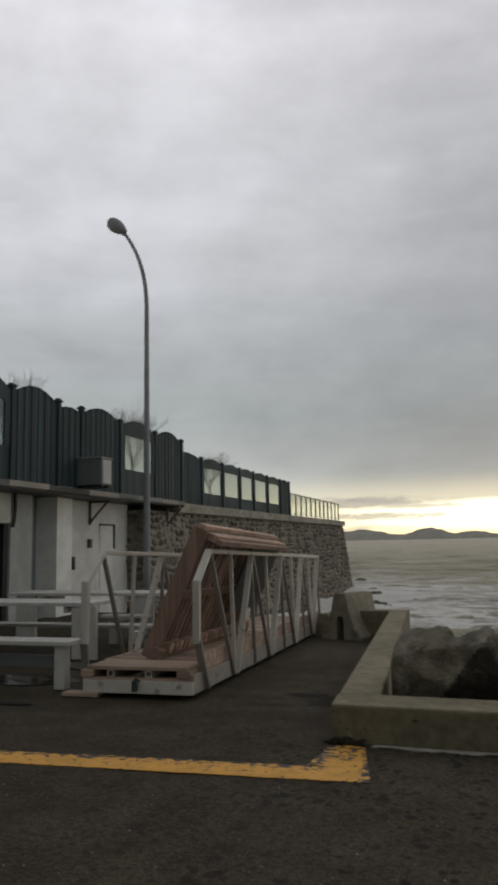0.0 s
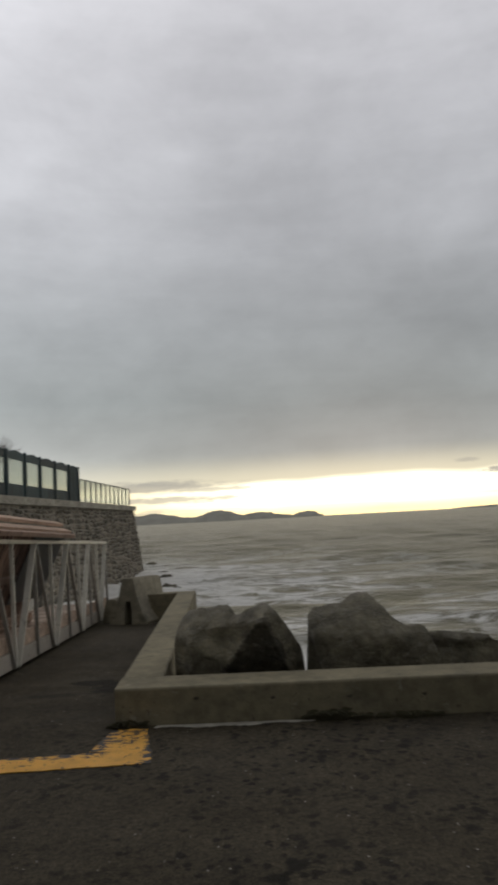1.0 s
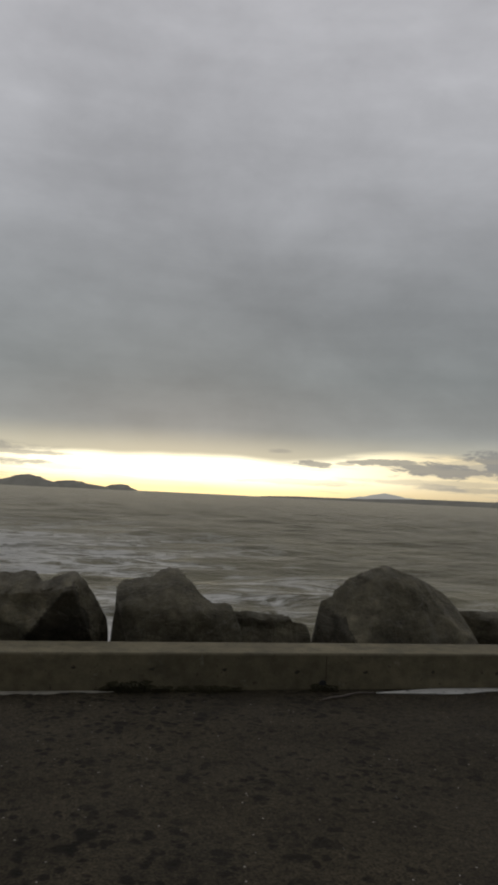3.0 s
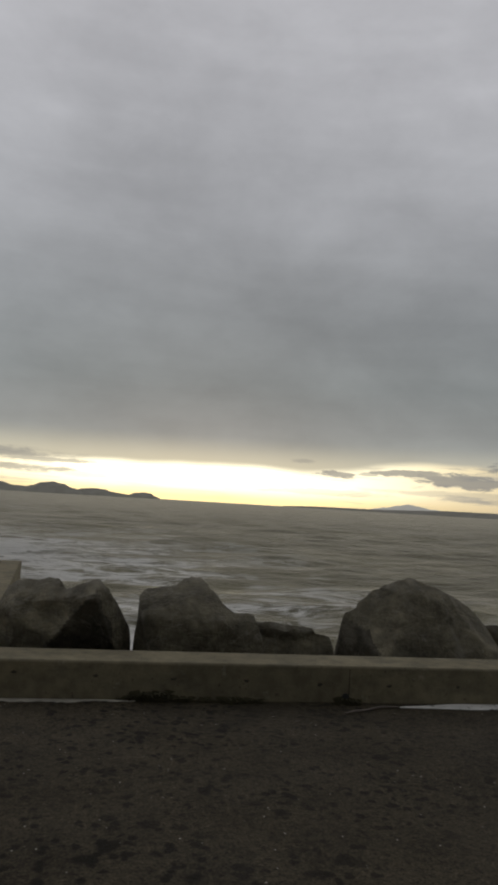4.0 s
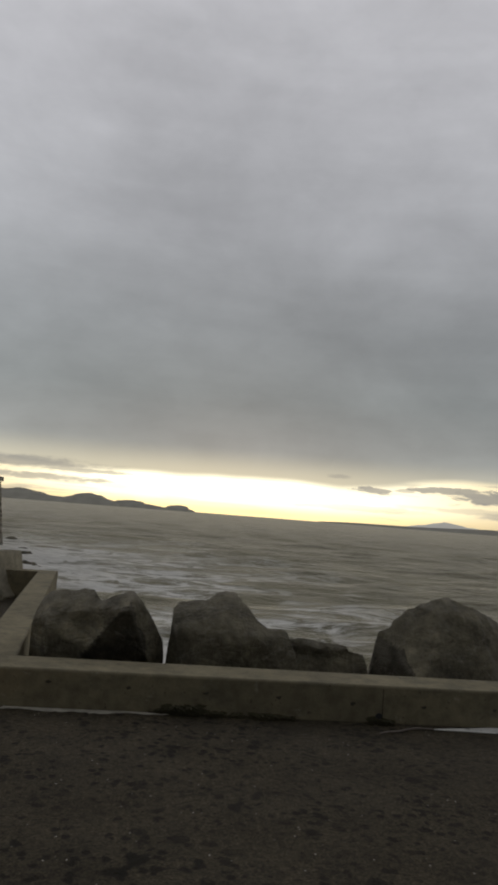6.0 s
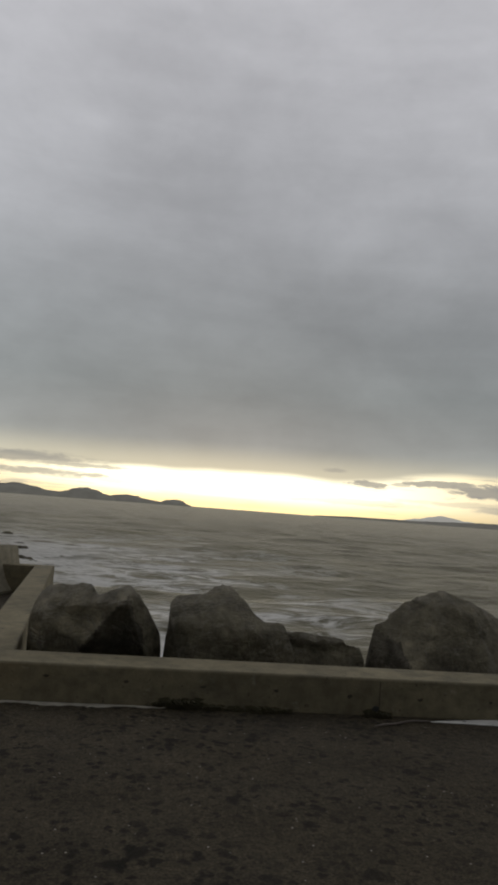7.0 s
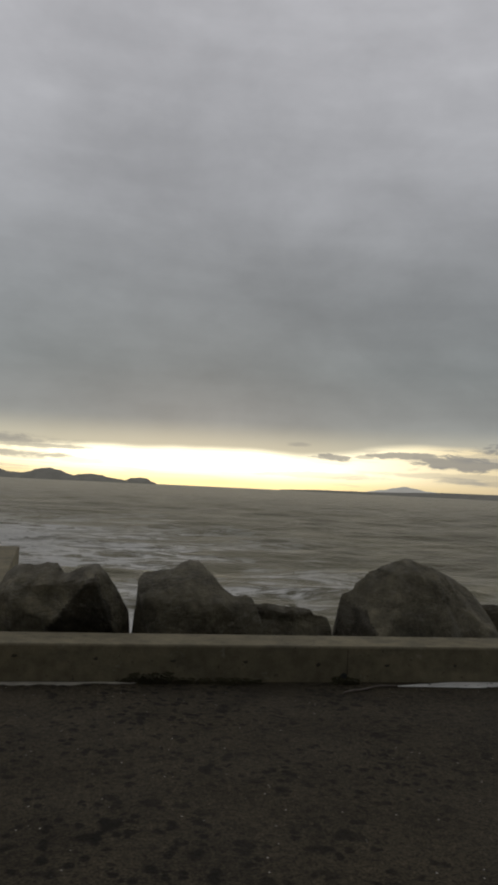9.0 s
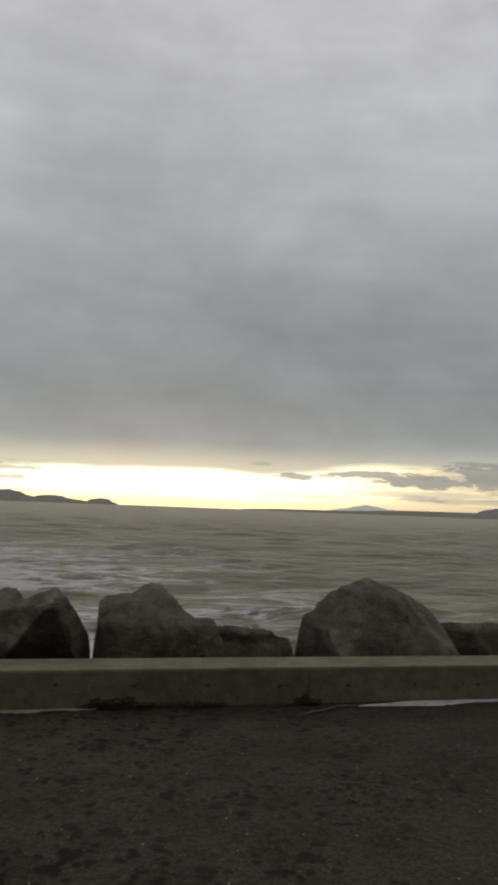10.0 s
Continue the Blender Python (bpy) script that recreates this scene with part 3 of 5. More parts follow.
# ---------------------------------------------------------------- low concrete wall
def build_low_wall():
    w = thing("low_wall", "low weathered concrete sea wall round the parking area", "wall", kind="structure")
    bm = bmesh.new()
    # front run in two pours, with a joint by the drain hole, then the run down the slipway
    prism(bm, [(-1.10, 5.655), (2.046, 5.565), (2.0475, 5.985), (-0.774, 6.06), (-1.12, 6.06)], -0.25, 0.28, 0.018)
    runs = [part("front_run", bm, CONCRETE, w)]
    bm = bmesh.new()
    prism(bm, [(2.0465, 5.565), (16.0, 5.10), (16.0, 5.53), (2.048, 5.985)], -0.25, 0.28, 0.018)
    runs.append(part("front_run", bm, CONCRETE, w))
    bm = bmesh.new()
    prism(bm, [(-1.12, 6.064), (-0.774, 6.064), (-1.18, 13.30), (-1.49, 13.30)], -0.8, 0.28, 0.018)
    runs.append(part("side_run", bm, CONCRETE, w))
    bm = bmesh.new()
    prism(bm, [(-2.3, 13.62), (-1.18, 13.60), (-1.18, 13.304), (-2.3, 13.32)], -0.8, 0.26, 0.015)
    runs.append(part("return_run", bm, CONCRETE, w))
    # the tops take the paler copy, with the light in its colour
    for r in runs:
        r.data.materials.append(CONCRETE_LIT_TOP)
    # capped tube: its dark end stands for the unlit bore
    bm = bmesh.new()
    tube(bm, [(2.02, 5.60, 0.045), (2.02, 5.560, 0.045)], 0.03, 14)
    part("drain_pipe", bm, DARK_PAINT_SHADE, w, "dark drain pipe mouth in the wall")
    bm = bmesh.new()
    box(bm, (2.044, 5.5615, -0.2), (2.049, 5.58, 0.255))
    part("joint", bm, HOLE_SHADE_JOINT, w, "dark pour joint")
    # tie holes left by the formwork, and a few knocks beside them
    rng = random.Random(12)
    for i in range(13):
        hx = -0.48 + 0.573 * i
        hz = 0.19 - 0.012 * i if i < 5 else 0.135 - 0.004 * (i - 5)
        hy = 5.655 - 0.0286 * (hx + 1.1) if hx < 2.05 else 5.565 - 0.0333 * (hx - 2.05)
        # flat dark disc: the shade inside the hole is put into its colour
        bm = bmesh.new()
        n, cx, cz = 9, hx + rng.uniform(-0.02, 0.02), hz + rng.uniform(-0.008, 0.008)
        rim = [(rng.uniform(0.010, 0.022), 6.283 * k / n) for k in range(n)]
        tube(bm, [(0, 0, 0), (0, 0.01, 0)], 0.012, n)
        for k, v in enumerate(bm.verts):
            r, a = rim[k % n]
            v.co = Vector((cx + 1.3 * r * math.cos(a), hy + (0.004 if k >= n else -0.0025), cz + 0.8 * r * math.sin(a)))
        part("tie_hole", bm, HOLE_SHADE_JOINT, w, "dark tie hole in the concrete")


build_low_wall()


def strip(name, pts_lo, pts_hi, z, material, label, category):
    """A thin painted strip between two edges."""
    bm = bmesh.new()
    a = [bm.verts.new((x, y, z)) for x, y in pts_lo]
    b = [bm.verts.new((x, y, z)) for x, y in pts_hi]
    for i in range(len(a) - 1):
        bm.faces.new((a[i], a[i + 1], b[i + 1], b[i]))
    r = bmesh.ops.extrude_face_region(bm, geom=bm.faces[:])
    for v in r["geom"]:
        if isinstance(v, bmesh.types.BMVert):
            v.co.z += 0.004
    return single(name, bm, material, label, category, "structure")


def ragged(x0, x1, n, f, rough, seed):
    rng = random.Random(seed)
    return [(x0 + (x1 - x0) * i / n, f(x0 + (x1 - x0) * i / n) + rng.uniform(-rough, rough)) for i in range(n + 1)]


strip("road_marking", ragged(-12.0, -0.70, 190, lambda x: 4.765 - 0.055 * (-0.70 - x) if x > -5 else 4.53 - 0.03 * (-5 - x), 0.006, 1),
      ragged(-12.0, -0.74, 190, lambda x: 5.06 - 0.065 * (-0.74 - x) if x > -5 else 4.78 - 0.03 * (-5 - x), 0.011, 2), 0.004, YELLOW,
      "worn yellow painted line on dark asphalt", "road marking")
strip("road_marking", ragged(-1.16, -0.75, 12, lambda x: 5.05, 0.004, 3), ragged(-1.10, -0.84, 12, lambda x: 5.56, 0.02, 4), 0.0045, YELLOW,
      "short yellow painted stub beside the wall corner", "road marking")
def line_near(x):
    """Near edge of the white line, with the chip knocked out of it."""
    return 5.416 - 0.09 * (x - 2.43) if x < 3.12 else 5.352 + 0.075 * min(1.0, (x - 3.12) / 0.3) - 0.034 * max(0.0, x - 3.42)


strip("road_marking", ragged(2.42, 12.0, 110, line_near, 0.005, 5),
      ragged(2.42, 12.0, 110, lambda x: min(5.443 + 0.17 * (x - 2.446), 5.552 - 0.0333 * (x - 2.05)), 0.003, 6), 0.004, WHITE_LINE,
      "white painted line along the foot of the wall", "road marking")
strip("road_marking", ragged(-0.80, 0.42, 40, lambda x: 5.552 - 0.02 * x + 0.022 * math.sin(6 * x) + 0.012 * math.sin(17 * x), 0.016, 7),
      ragged(-0.78, 0.40, 40, lambda x: 5.640 - 0.0286 * (x + 1.1), 0.003, 8), 0.004, make_concrete("bleached_concrete", (0.40, 0.375, 0.32)), "worn pale strip along the foot of the wall", "road marking")


# ---------------------------------------------------------------- boulders
def boulder(name, profile, y0, depth, base, material, label, seed, front, lean, folds, group="sea wall boulders", shaded=None):
    """A broken boulder under an uneven ridge line. Its front starts as one plane at y = front, leaning back by lean;
    each fold (x, z, direction in degrees, strength) breaks it along a line into another flat face. The last argument
    gives a darker stone that puts shade into one face, and the lines (x, z, direction) that bound that face."""
    bm = bmesh.new()
    x0, x1 = profile[0][0], profile[-1][0]
    nx, nt = (120, 84) if depth > 1.05 else (26, 18)
    nf = int(nt * 0.66)
    off = Vector((seed * 3.7, seed * 1.3, seed * 2.1))
    rng = random.Random(seed)
    small = [(rng.uniform(x0, x1), rng.uniform(0.1, 0.6), rng.uniform(20, 160), rng.choice((0.16, 0.22, -0.12))) for _ in range(5)] if depth > 1.05 else []
    creases = [(a, b, math.cos(radians(c)), math.sin(radians(c)), k) for a, b, c, k in list(folds) + small]

    def ridge(x):
        for (a, za), (b, zb) in zip(profile, profile[1:]):
            if a <= x <= b:
                return za + (zb - za) * (x - a) / (b - a)
        return profile[0][1] if x < x0 else profile[-1][1]

    def face(x, z):
        y = front + lean * (z - 0.3)
        for n, (a, b, c, sn, k) in enumerate(creases):
            d = (x - a) * c + (z - b) * sn + 0.030 * noise.noise((x * 5 + n, z * 5, seed))
            y += k * max(0.0, d)
        return y

    rows = []
    for i in range(nx + 1):
        t = i / nx
        x = x0 + (x1 - x0) * t
        top = ridge(x) + 0.012 * noise.fractal((x * 9, seed, 0.0), 0.8, 2.0, 3)
        edge = min(1.0, 6 * t, 6 * (1 - t))
        yr = min(face(x, top), y0 + 0.1)
        row = []
        for j in range(nt + 1):
            if j <= nf:
                u = j / nf
                p = Vector((x, 0, base + (top - base) * u))
                p.y = min(face(x, p.z), y0 + 0.1)
            else:
                v = (j - nf) / (nt - nf)
                p = Vector((x, yr + (y0 + depth * 0.5 - yr) * v, top - (top - base) * v ** 0.9))
            nrm = Vector((0, -1 if j <= nf else 0.3, 0.2))
            d1 = noise.fractal(p * 2.3 + off, 0.9, 2.0, 4)
            crack = abs(noise.noise(Vector((p.x * 2.0, p.y * 2, p.z * 4.5)) + off * 2)) ** 0.5
            p += nrm * (0.016 * d1 + 0.012 * (crack - 0.45) + 0.008 * noise.fractal(p * 14 + off, 0.8, 2.0, 3)) * (0.4 + 0.6 * edge)
            p.x += 0.015 * noise.noise(p * 4 + off * 3) * edge
            row.append(bm.verts.new(p))
        rows.append(row)
    for r0, r1 in zip(rows, rows[1:]):
        for j in range(nt):
            q = bm.faces.new((r0[j], r1[j], r1[j + 1], r0[j + 1]))
            if shaded and j < nf - 1:
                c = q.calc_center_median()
                q.material_index = int(all((c.x - u) * math.cos(radians(a)) + (c.z - v) * math.sin(radians(a)) + 0.04 * noise.noise((c.x * 6, c.z * 6, seed)) < 0.01 for u, v, a in shaded[1]))
        bm.faces.new((r0[nt], r1[nt], r1[0], r0[0]))
    bm.faces.new(rows[0])
    bm.faces.new(rows[-1])
    ob = single(name, bm, material, label, "boulder", "", group)
    if shaded:
        ob.data.materials.append(shaded[0])
    return ob


boulder("boulder", [(-0.775, 0.06), (-0.768, 0.40), (-0.745, 0.53), (-0.70, 0.635), (-0.624, 0.700), (-0.51, 0.725), (-0.435, 0.72), (-0.35, 0.753), (-0.255, 0.749), (-0.189, 0.692), (-0.113, 0.718), (-0.028, 0.755), (0.038, 0.777), (0.104, 0.77), (0.17, 0.716), (0.26, 0.574), (0.338, 0.423), (0.388, 0.328), (0.410, 0.17), (0.420, -0.059)],
        7.0, 1.35, -1.0, ROCK_A, "grey angular boulder with a face darkened for shade", 1, 6.4, -0.42,
        [(0.113, 0.555, 24, 1.3), (-0.095, 0.508, 144, 1.15), (0.0, 0.668, 95, 1.0), (-0.283, 0.46, 170, -0.85), (-0.397, 0.574, 105, 0.9), (-0.60, 0.46, 178, 1.3), (-0.40, 0.34, 262, 0.4), (-0.48, 0.52, 60, -0.5), (0.246, 0.272, 5, 0.9)], shaded=(ROCK_SHADE, [(0.113, 0.555, 24), (-0.095, 0.508, 144), (0.0, 0.668, 95), (0.246, 0.272, 5)]))
boulder("boulder", [(0.416, 0.083), (0.420, 0.30), (0.434, 0.39), (0.440, 0.495), (0.454, 0.618), (0.52, 0.675), (0.643, 0.698), (0.756, 0.708), (0.85, 0.76), (0.936, 0.793), (1.03, 0.779), (1.106, 0.694), (1.181, 0.599), (1.285, 0.533), (1.38, 0.524), (1.455, 0.514), (1.484, 0.438), (1.54, 0.272), (1.569, 0.083)],
        7.0, 1.35, -1.0, ROCK_B, "dark grey boulder with a peaked shoulder", 2, 6.40, 0.06,
        [(0.472, 0.46, 192, 1.3), (0.709, 0.631, 100, 0.9), (0.567, 0.517, 118, 0.45), (0.898, 0.555, 80, 0.4), (1.077, 0.574, 42, 0.7), (1.304, 0.46, 25, -0.35), (1.228, 0.479, 90, 0.7), (0.85, 0.404, 270, 0.15)])
boulder("boulder", [(1.276, 0.083), (1.37, 0.404), (1.512, 0.457), (1.606, 0.472), (1.739, 0.448), (1.89, 0.434), (1.984, 0.418), (2.03, 0.372), (2.07, 0.366), (2.15, 0.357), (2.178, 0.253), (2.192, -0.012)],
        7.0, 1.15, -1.0, ROCK_B, "low dark boulder lying beside a taller one", 3, 6.42, 0.22,
        [(1.701, 0.404, 88, 0.9), (1.843, 0.328, 60, 0.35), (2.013, 0.272, 4, -1.2), (2.06, 0.272, 0, 1.1), (2.07, 0.328, 90, -0.7), (1.512, 0.272, 180, 0.4)])
boulder("boulder", [(2.395, 0.10), (2.405, 0.38), (2.415, 0.505), (2.46, 0.545), (2.505, 0.560), (2.545, 0.618), (2.69, 0.735), (2.87, 0.802), (2.97, 0.840), (3.06, 0.864), (3.12, 0.862), (3.20, 0.822), (3.32, 0.790), (3.46, 0.728), (3.60, 0.665), (3.73, 0.590), (3.81, 0.490), (3.87, 0.385), (3.895, 0.24), (3.91, 0.06)],
        7.0, 1.5, -1.0, ROCK_A, "large grey domed boulder behind the wall", 4, 6.36, 0.08,
        [(2.485, 0.46, 206, 2.1), (2.381, 0.555, 120, 0.9), (2.599, 0.668, 118, 0.5), (2.977, 0.744, 88, 0.7), (3.26, 0.65, 52, 0.55), (3.572, 0.46, 28, 0.7), (3.355, 0.319, 320, -0.3), (2.835, 0.508, 150, 0.3), (3.78, 0.366, 8, 0.5)], shaded=(ROCK_SHADE, [(2.60, 0.30, 8), (2.50, 0.42, 75)]))
boulder("boulder", [(3.827, 0.177), (3.903, 0.413), (3.988, 0.446), (4.252, 0.446), (4.536, 0.443), (4.725, 0.429), (5.292, 0.442), (5.764, 0.375), (5.953, 0.083)],
        7.0, 1.3, -1.0, ROCK_B, "long low grey boulder behind the wall", 5, 6.48, 0.05,
        [(4.045, 0.272, 190, 1.4), (4.536, 0.394, 92, 0.9), (5.008, 0.319, 60, 0.3), (4.205, 0.272, 225, 0.9)])


# ---------------------------------------------------------------- far islands
def island(name, keys, dist, depth, label):
    """A distant hill: bearing and height angle of its skyline, at a distance."""
    bm = bmesh.new()
    n = 48
    rows = []
    b0, b1 = keys[0][0], keys[-1][0]
    for i in range(n + 1):
        b = b0 + (b1 - b0) * i / n
        h = 0
        for (p, hp), (q, hq) in zip(keys, keys[1:]):
            lo, hi = min(p, q), max(p, q)
            if lo <= b <= hi:
                t = (b - p) / (q - p)
                t = t * t * (3 - 2 * t)
                h = hp + (hq - hp) * t
                break
        h += 0.035 * noise.noise((b * 3.1, dist * 0.01, 0)) * min(1, h * 4)
        rows.append((radians(b), max(h, 0.0)))
    ring = []
    for a, h in rows:
        z = dist * math.tan(radians(h))
        col = []
        for k, (dr, dz) in enumerate(((-0.5, 0.0), (-0.28, 0.55), (-0.1, 0.92), (0.0, 1.0), (0.3, 0.6), (0.5, 0.0))):
            r = dist + depth * dr
            zz = 1.5 + (z * dz) if dz > 0 else SEA - 1
            col.append(bm.verts.new((-math.sin(a) * r, math.cos(a) * r, zz)))
        ring.append(col)
    for p, q in zip(ring, ring[1:]):
        for k in range(5):
            bm.faces.new((p[k], q[k], q[k + 1], p[k + 1]))
    return single(name, bm, HILL, label, "island", "structure", smooth=True)


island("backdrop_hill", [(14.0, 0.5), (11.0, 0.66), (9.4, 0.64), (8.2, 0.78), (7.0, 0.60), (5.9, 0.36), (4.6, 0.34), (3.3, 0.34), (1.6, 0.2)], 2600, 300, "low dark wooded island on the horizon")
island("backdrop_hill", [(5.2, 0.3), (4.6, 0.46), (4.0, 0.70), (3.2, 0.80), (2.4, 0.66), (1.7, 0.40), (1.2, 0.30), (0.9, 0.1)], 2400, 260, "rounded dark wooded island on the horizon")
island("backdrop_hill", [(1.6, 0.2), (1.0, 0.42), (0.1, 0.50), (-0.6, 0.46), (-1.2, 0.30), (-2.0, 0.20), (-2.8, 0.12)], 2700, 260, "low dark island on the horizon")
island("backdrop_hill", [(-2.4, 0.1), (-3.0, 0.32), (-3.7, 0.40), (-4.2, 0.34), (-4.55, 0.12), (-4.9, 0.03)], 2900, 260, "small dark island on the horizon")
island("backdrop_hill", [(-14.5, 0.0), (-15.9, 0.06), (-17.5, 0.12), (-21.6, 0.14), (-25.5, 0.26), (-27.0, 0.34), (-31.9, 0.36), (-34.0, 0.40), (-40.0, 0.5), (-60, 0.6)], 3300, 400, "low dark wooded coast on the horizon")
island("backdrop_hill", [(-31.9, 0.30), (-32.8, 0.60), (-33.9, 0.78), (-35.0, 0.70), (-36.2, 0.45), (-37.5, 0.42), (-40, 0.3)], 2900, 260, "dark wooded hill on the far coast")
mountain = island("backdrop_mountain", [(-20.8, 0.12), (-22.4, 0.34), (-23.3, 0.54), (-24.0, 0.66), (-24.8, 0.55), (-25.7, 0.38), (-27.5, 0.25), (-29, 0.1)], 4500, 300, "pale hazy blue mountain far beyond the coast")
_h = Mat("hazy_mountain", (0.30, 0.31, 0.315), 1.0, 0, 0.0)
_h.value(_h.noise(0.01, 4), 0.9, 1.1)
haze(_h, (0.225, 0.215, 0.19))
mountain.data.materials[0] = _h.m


# ---------------------------------------------------------------- tall sea wall, terrace and building
BATTER = 0.13


def build_sea_wall():
    w = thing("wall_west", "tall rubble stone sea wall with a concrete coping", "wall", kind="structure")
    bm = bmesh.new()
    prism(bm, [(-8.42, 18.0), (-8.10, 47.1), (-10.5, 48.5), (-26, 48.5), (-26, 3.0), (-11.0, 3.0), (-11.0, 18.0)], -2.6, 2.42)
    for v in bm.verts:
        if v.co.z < 0 and v.co.y > 17 and v.co.x > -10.6:
            v.co.x += BATTER * 5.02
            v.co.y += BATTER * 5.02 if v.co.y > 40 else 0.0
    part("core", bm, MORTAR, w)
    bm = bmesh.new()
    prism(bm, [(-8.24, 20.02), (-7.92, 47.25), (-10.4, 48.6), (-26, 48.6), (-26, 20.02)], 2.424, 2.70, 0.012)
    part("coping", bm, CONCRETE_PALE, w, "pale concrete coping")
    return w


MORTAR = make_concrete("grey_mortar", (0.27, 0.25, 0.21))
sea_wall = build_sea_wall()


def build_building():
    b = thing("building", "low off-white rendered building under a flat roof", "building", at=(-8.75, 12.0, 0))
    x = 0.0

    def wall(y0, y1, z0, z1, xx=0.0, thick=0.25, mat=None, name="wall", bev=0.008, label=""):
        bm = bmesh.new()
        box(bm, (xx - thick, y0, z0), (xx, y1, z1), None, bev)
        return part(name, bm, mat or WHITE_WALL, b, label)

    lo, hi = -0.45, 2.575
    wall(-8.9, -1.2, lo, hi)                                  # beyond the door
    wall(-1.197, 0.52, 1.98, hi)                              # over the door
    wall(0.523, 1.28, lo, hi, 0.0, 0.72, DULL_WALL, label="dull grey-white wall panel")
    wall(1.283, 2.06, lo, hi, -0.42, 0.2, PALE_BLUE, "recessed_panel", label="blue-grey painted recessed panel")
    wall(2.063, 2.70, lo, hi, 0.10, 0.72, PILLAR_LIT, "pillar", 0.012, "white pillar painted paler for its light")
    wall(2.703, 6.0, lo, hi, -0.16)
    wall(-8.9, -8.7, lo, hi, -0.25, 2.0)
    # open doorway: a dark panel stands for the unlit room behind
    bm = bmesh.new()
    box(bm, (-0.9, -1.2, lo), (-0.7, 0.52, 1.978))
    part("doorway", bm, DARK_PAINT_SHADE, b, "dark open doorway")
    bm = bmesh.new()
    box(bm, (-0.2, 0.40, lo), (-0.06, 0.518, 1.975), None, 0.006)
    d = part("door", bm, DARK_PAINT_SHADE, b, "dark metal door leaf")
    bm = bmesh.new()
    tube(bm, [(-0.05, 0.2, 0.62), (0.0, 0.2, 0.62), (0.0, 0.05, 0.62)], 0.012, 8)
    part("handle", bm, GALV, d, "pale metal handle")
    # flush service door with a dark frame on its head and side
    bm = bmesh.new()
    box(bm, (-0.158, 4.44, -0.35), (-0.138, 5.13, 1.99), None, 0.004)
    part("service_door", bm, WHITE_WALL, b)
    bm = bmesh.new()
    box(bm, (-0.158, 4.42, 1.995), (-0.115, 5.20, 2.04))
    part("door_frame", bm, DARK_PAINT_SHADE, b, "dark door frame head")
    bm = bmesh.new()
    box(bm, (-0.158, 5.135, 1.42), (-0.115, 5.20, 1.992))
    part("door_frame", bm, DARK_PAINT_SHADE, b, "dark door frame side")
    for y, z, s, h in ((3.84, 1.45, 0.13, 0.21), (3.12, 0.96, 0.06, 0.30)):
        bm = bmesh.new()
        box(bm, (-0.157, y, z), (-0.09, y + s, z + h), None, 0.006)
        part("switch_box", bm, DARK_PAINT_SHADE, b, "small dark wall box")
    # down pipe
    bm = bmesh.new()
    tube(bm, [(0.05, 0.60, 2.57), (0.05, 0.60, 2.30), (0.06, 0.56, 2.05), (0.04, 0.54, 1.9)], 0.035, 10)
    part("down_pipe", bm, DARK_PAINT_SHADE, b, "dark down pipe")
    # roof slab with a worn edge, and its steel brackets
    bm = bmesh.new()
    box(bm, (-3.2, -9.0, 2.58), (0.62, 8.0, 2.655), None, 0.01)
    roof = part("roof", bm, DARK_PAINT_SHADE, b, "dark flat roof overhang")
    rng = random.Random(8)
    y = -9.0
    while y < 8.0:
        ln = rng.uniform(0.7, 1.6)
        y1 = min(8.0, y + ln)
        bm = bmesh.new()
        dz = rng.uniform(-0.012, 0.012)
        box(bm, (0.58, y + 0.006, 2.62 + dz), (0.70, y1 - 0.006, 2.735 + dz), None, 0.01)
        part("fascia_board", bm, rng.choice((GALV_DARK, BOX_PAINT, FLAKED, FLAKED, DARK_PAINT_SHADE, FLAKED)), roof)
        y = y1
    bm = bmesh.new()
    box(bm, (-3.2, -9.0, 2.659), (0.575, 8.0, 2.72))
    part("roof_deck", bm, GALV_DARK, roof, "grey roof deck")
    for y in (3.92, 7.35):
        bm = bmesh.new()
        xb = -0.157 if y < 5 else 0.40
        beam(bm, (xb + 0.02, y, 2.0), (xb + 0.02, y, 2.57), 0.05, 0.05)
        beam(bm, (xb + 0.02, y, 2.05), (xb + 0.50, y, 2.56), 0.04, 0.04)
        beam(bm, (xb, y, 2.55), (xb + 0.55, y, 2.55), 0.05, 0.04)
        part("bracket", bm, RUST, b, "rusty triangular steel bracket")
    return b


build_building()


def build_equipment_box():
    e = thing("equipment_box", "grey metal equipment box on the roof edge", "cabinet", at=(-7.86, 14.02, 2.775))
    bm = bmesh.new()
    box(bm, (-0.30, 0.0, 0.03), (0.30, 0.46, 0.60), None, 0.012)
    part("casing", bm, BOX_PAINT, e)
    bm = bmesh.new()
    box(bm, (0.302, 0.05, 0.06), (0.315, 0.42, 0.57), None, 0.004)
    part("side_panel", bm, PANEL_PALE, e, "pale vented side panel")
    bm = bmesh.new()
    box(bm, (-0.32, -0.02, 0.602), (0.32, 0.48, 0.625), None, 0.006)
    part("lid", bm, PANEL_PALE, e, "pale metal lid")
    for y in (0.06, 0.36):
        bm = bmesh.new()
        box(bm, (-0.42, y, -0.032), (0.28, y + 0.05, 0.028))
        part("bearer", bm, DARK_PAINT_SHADE, e)


build_equipment_box()


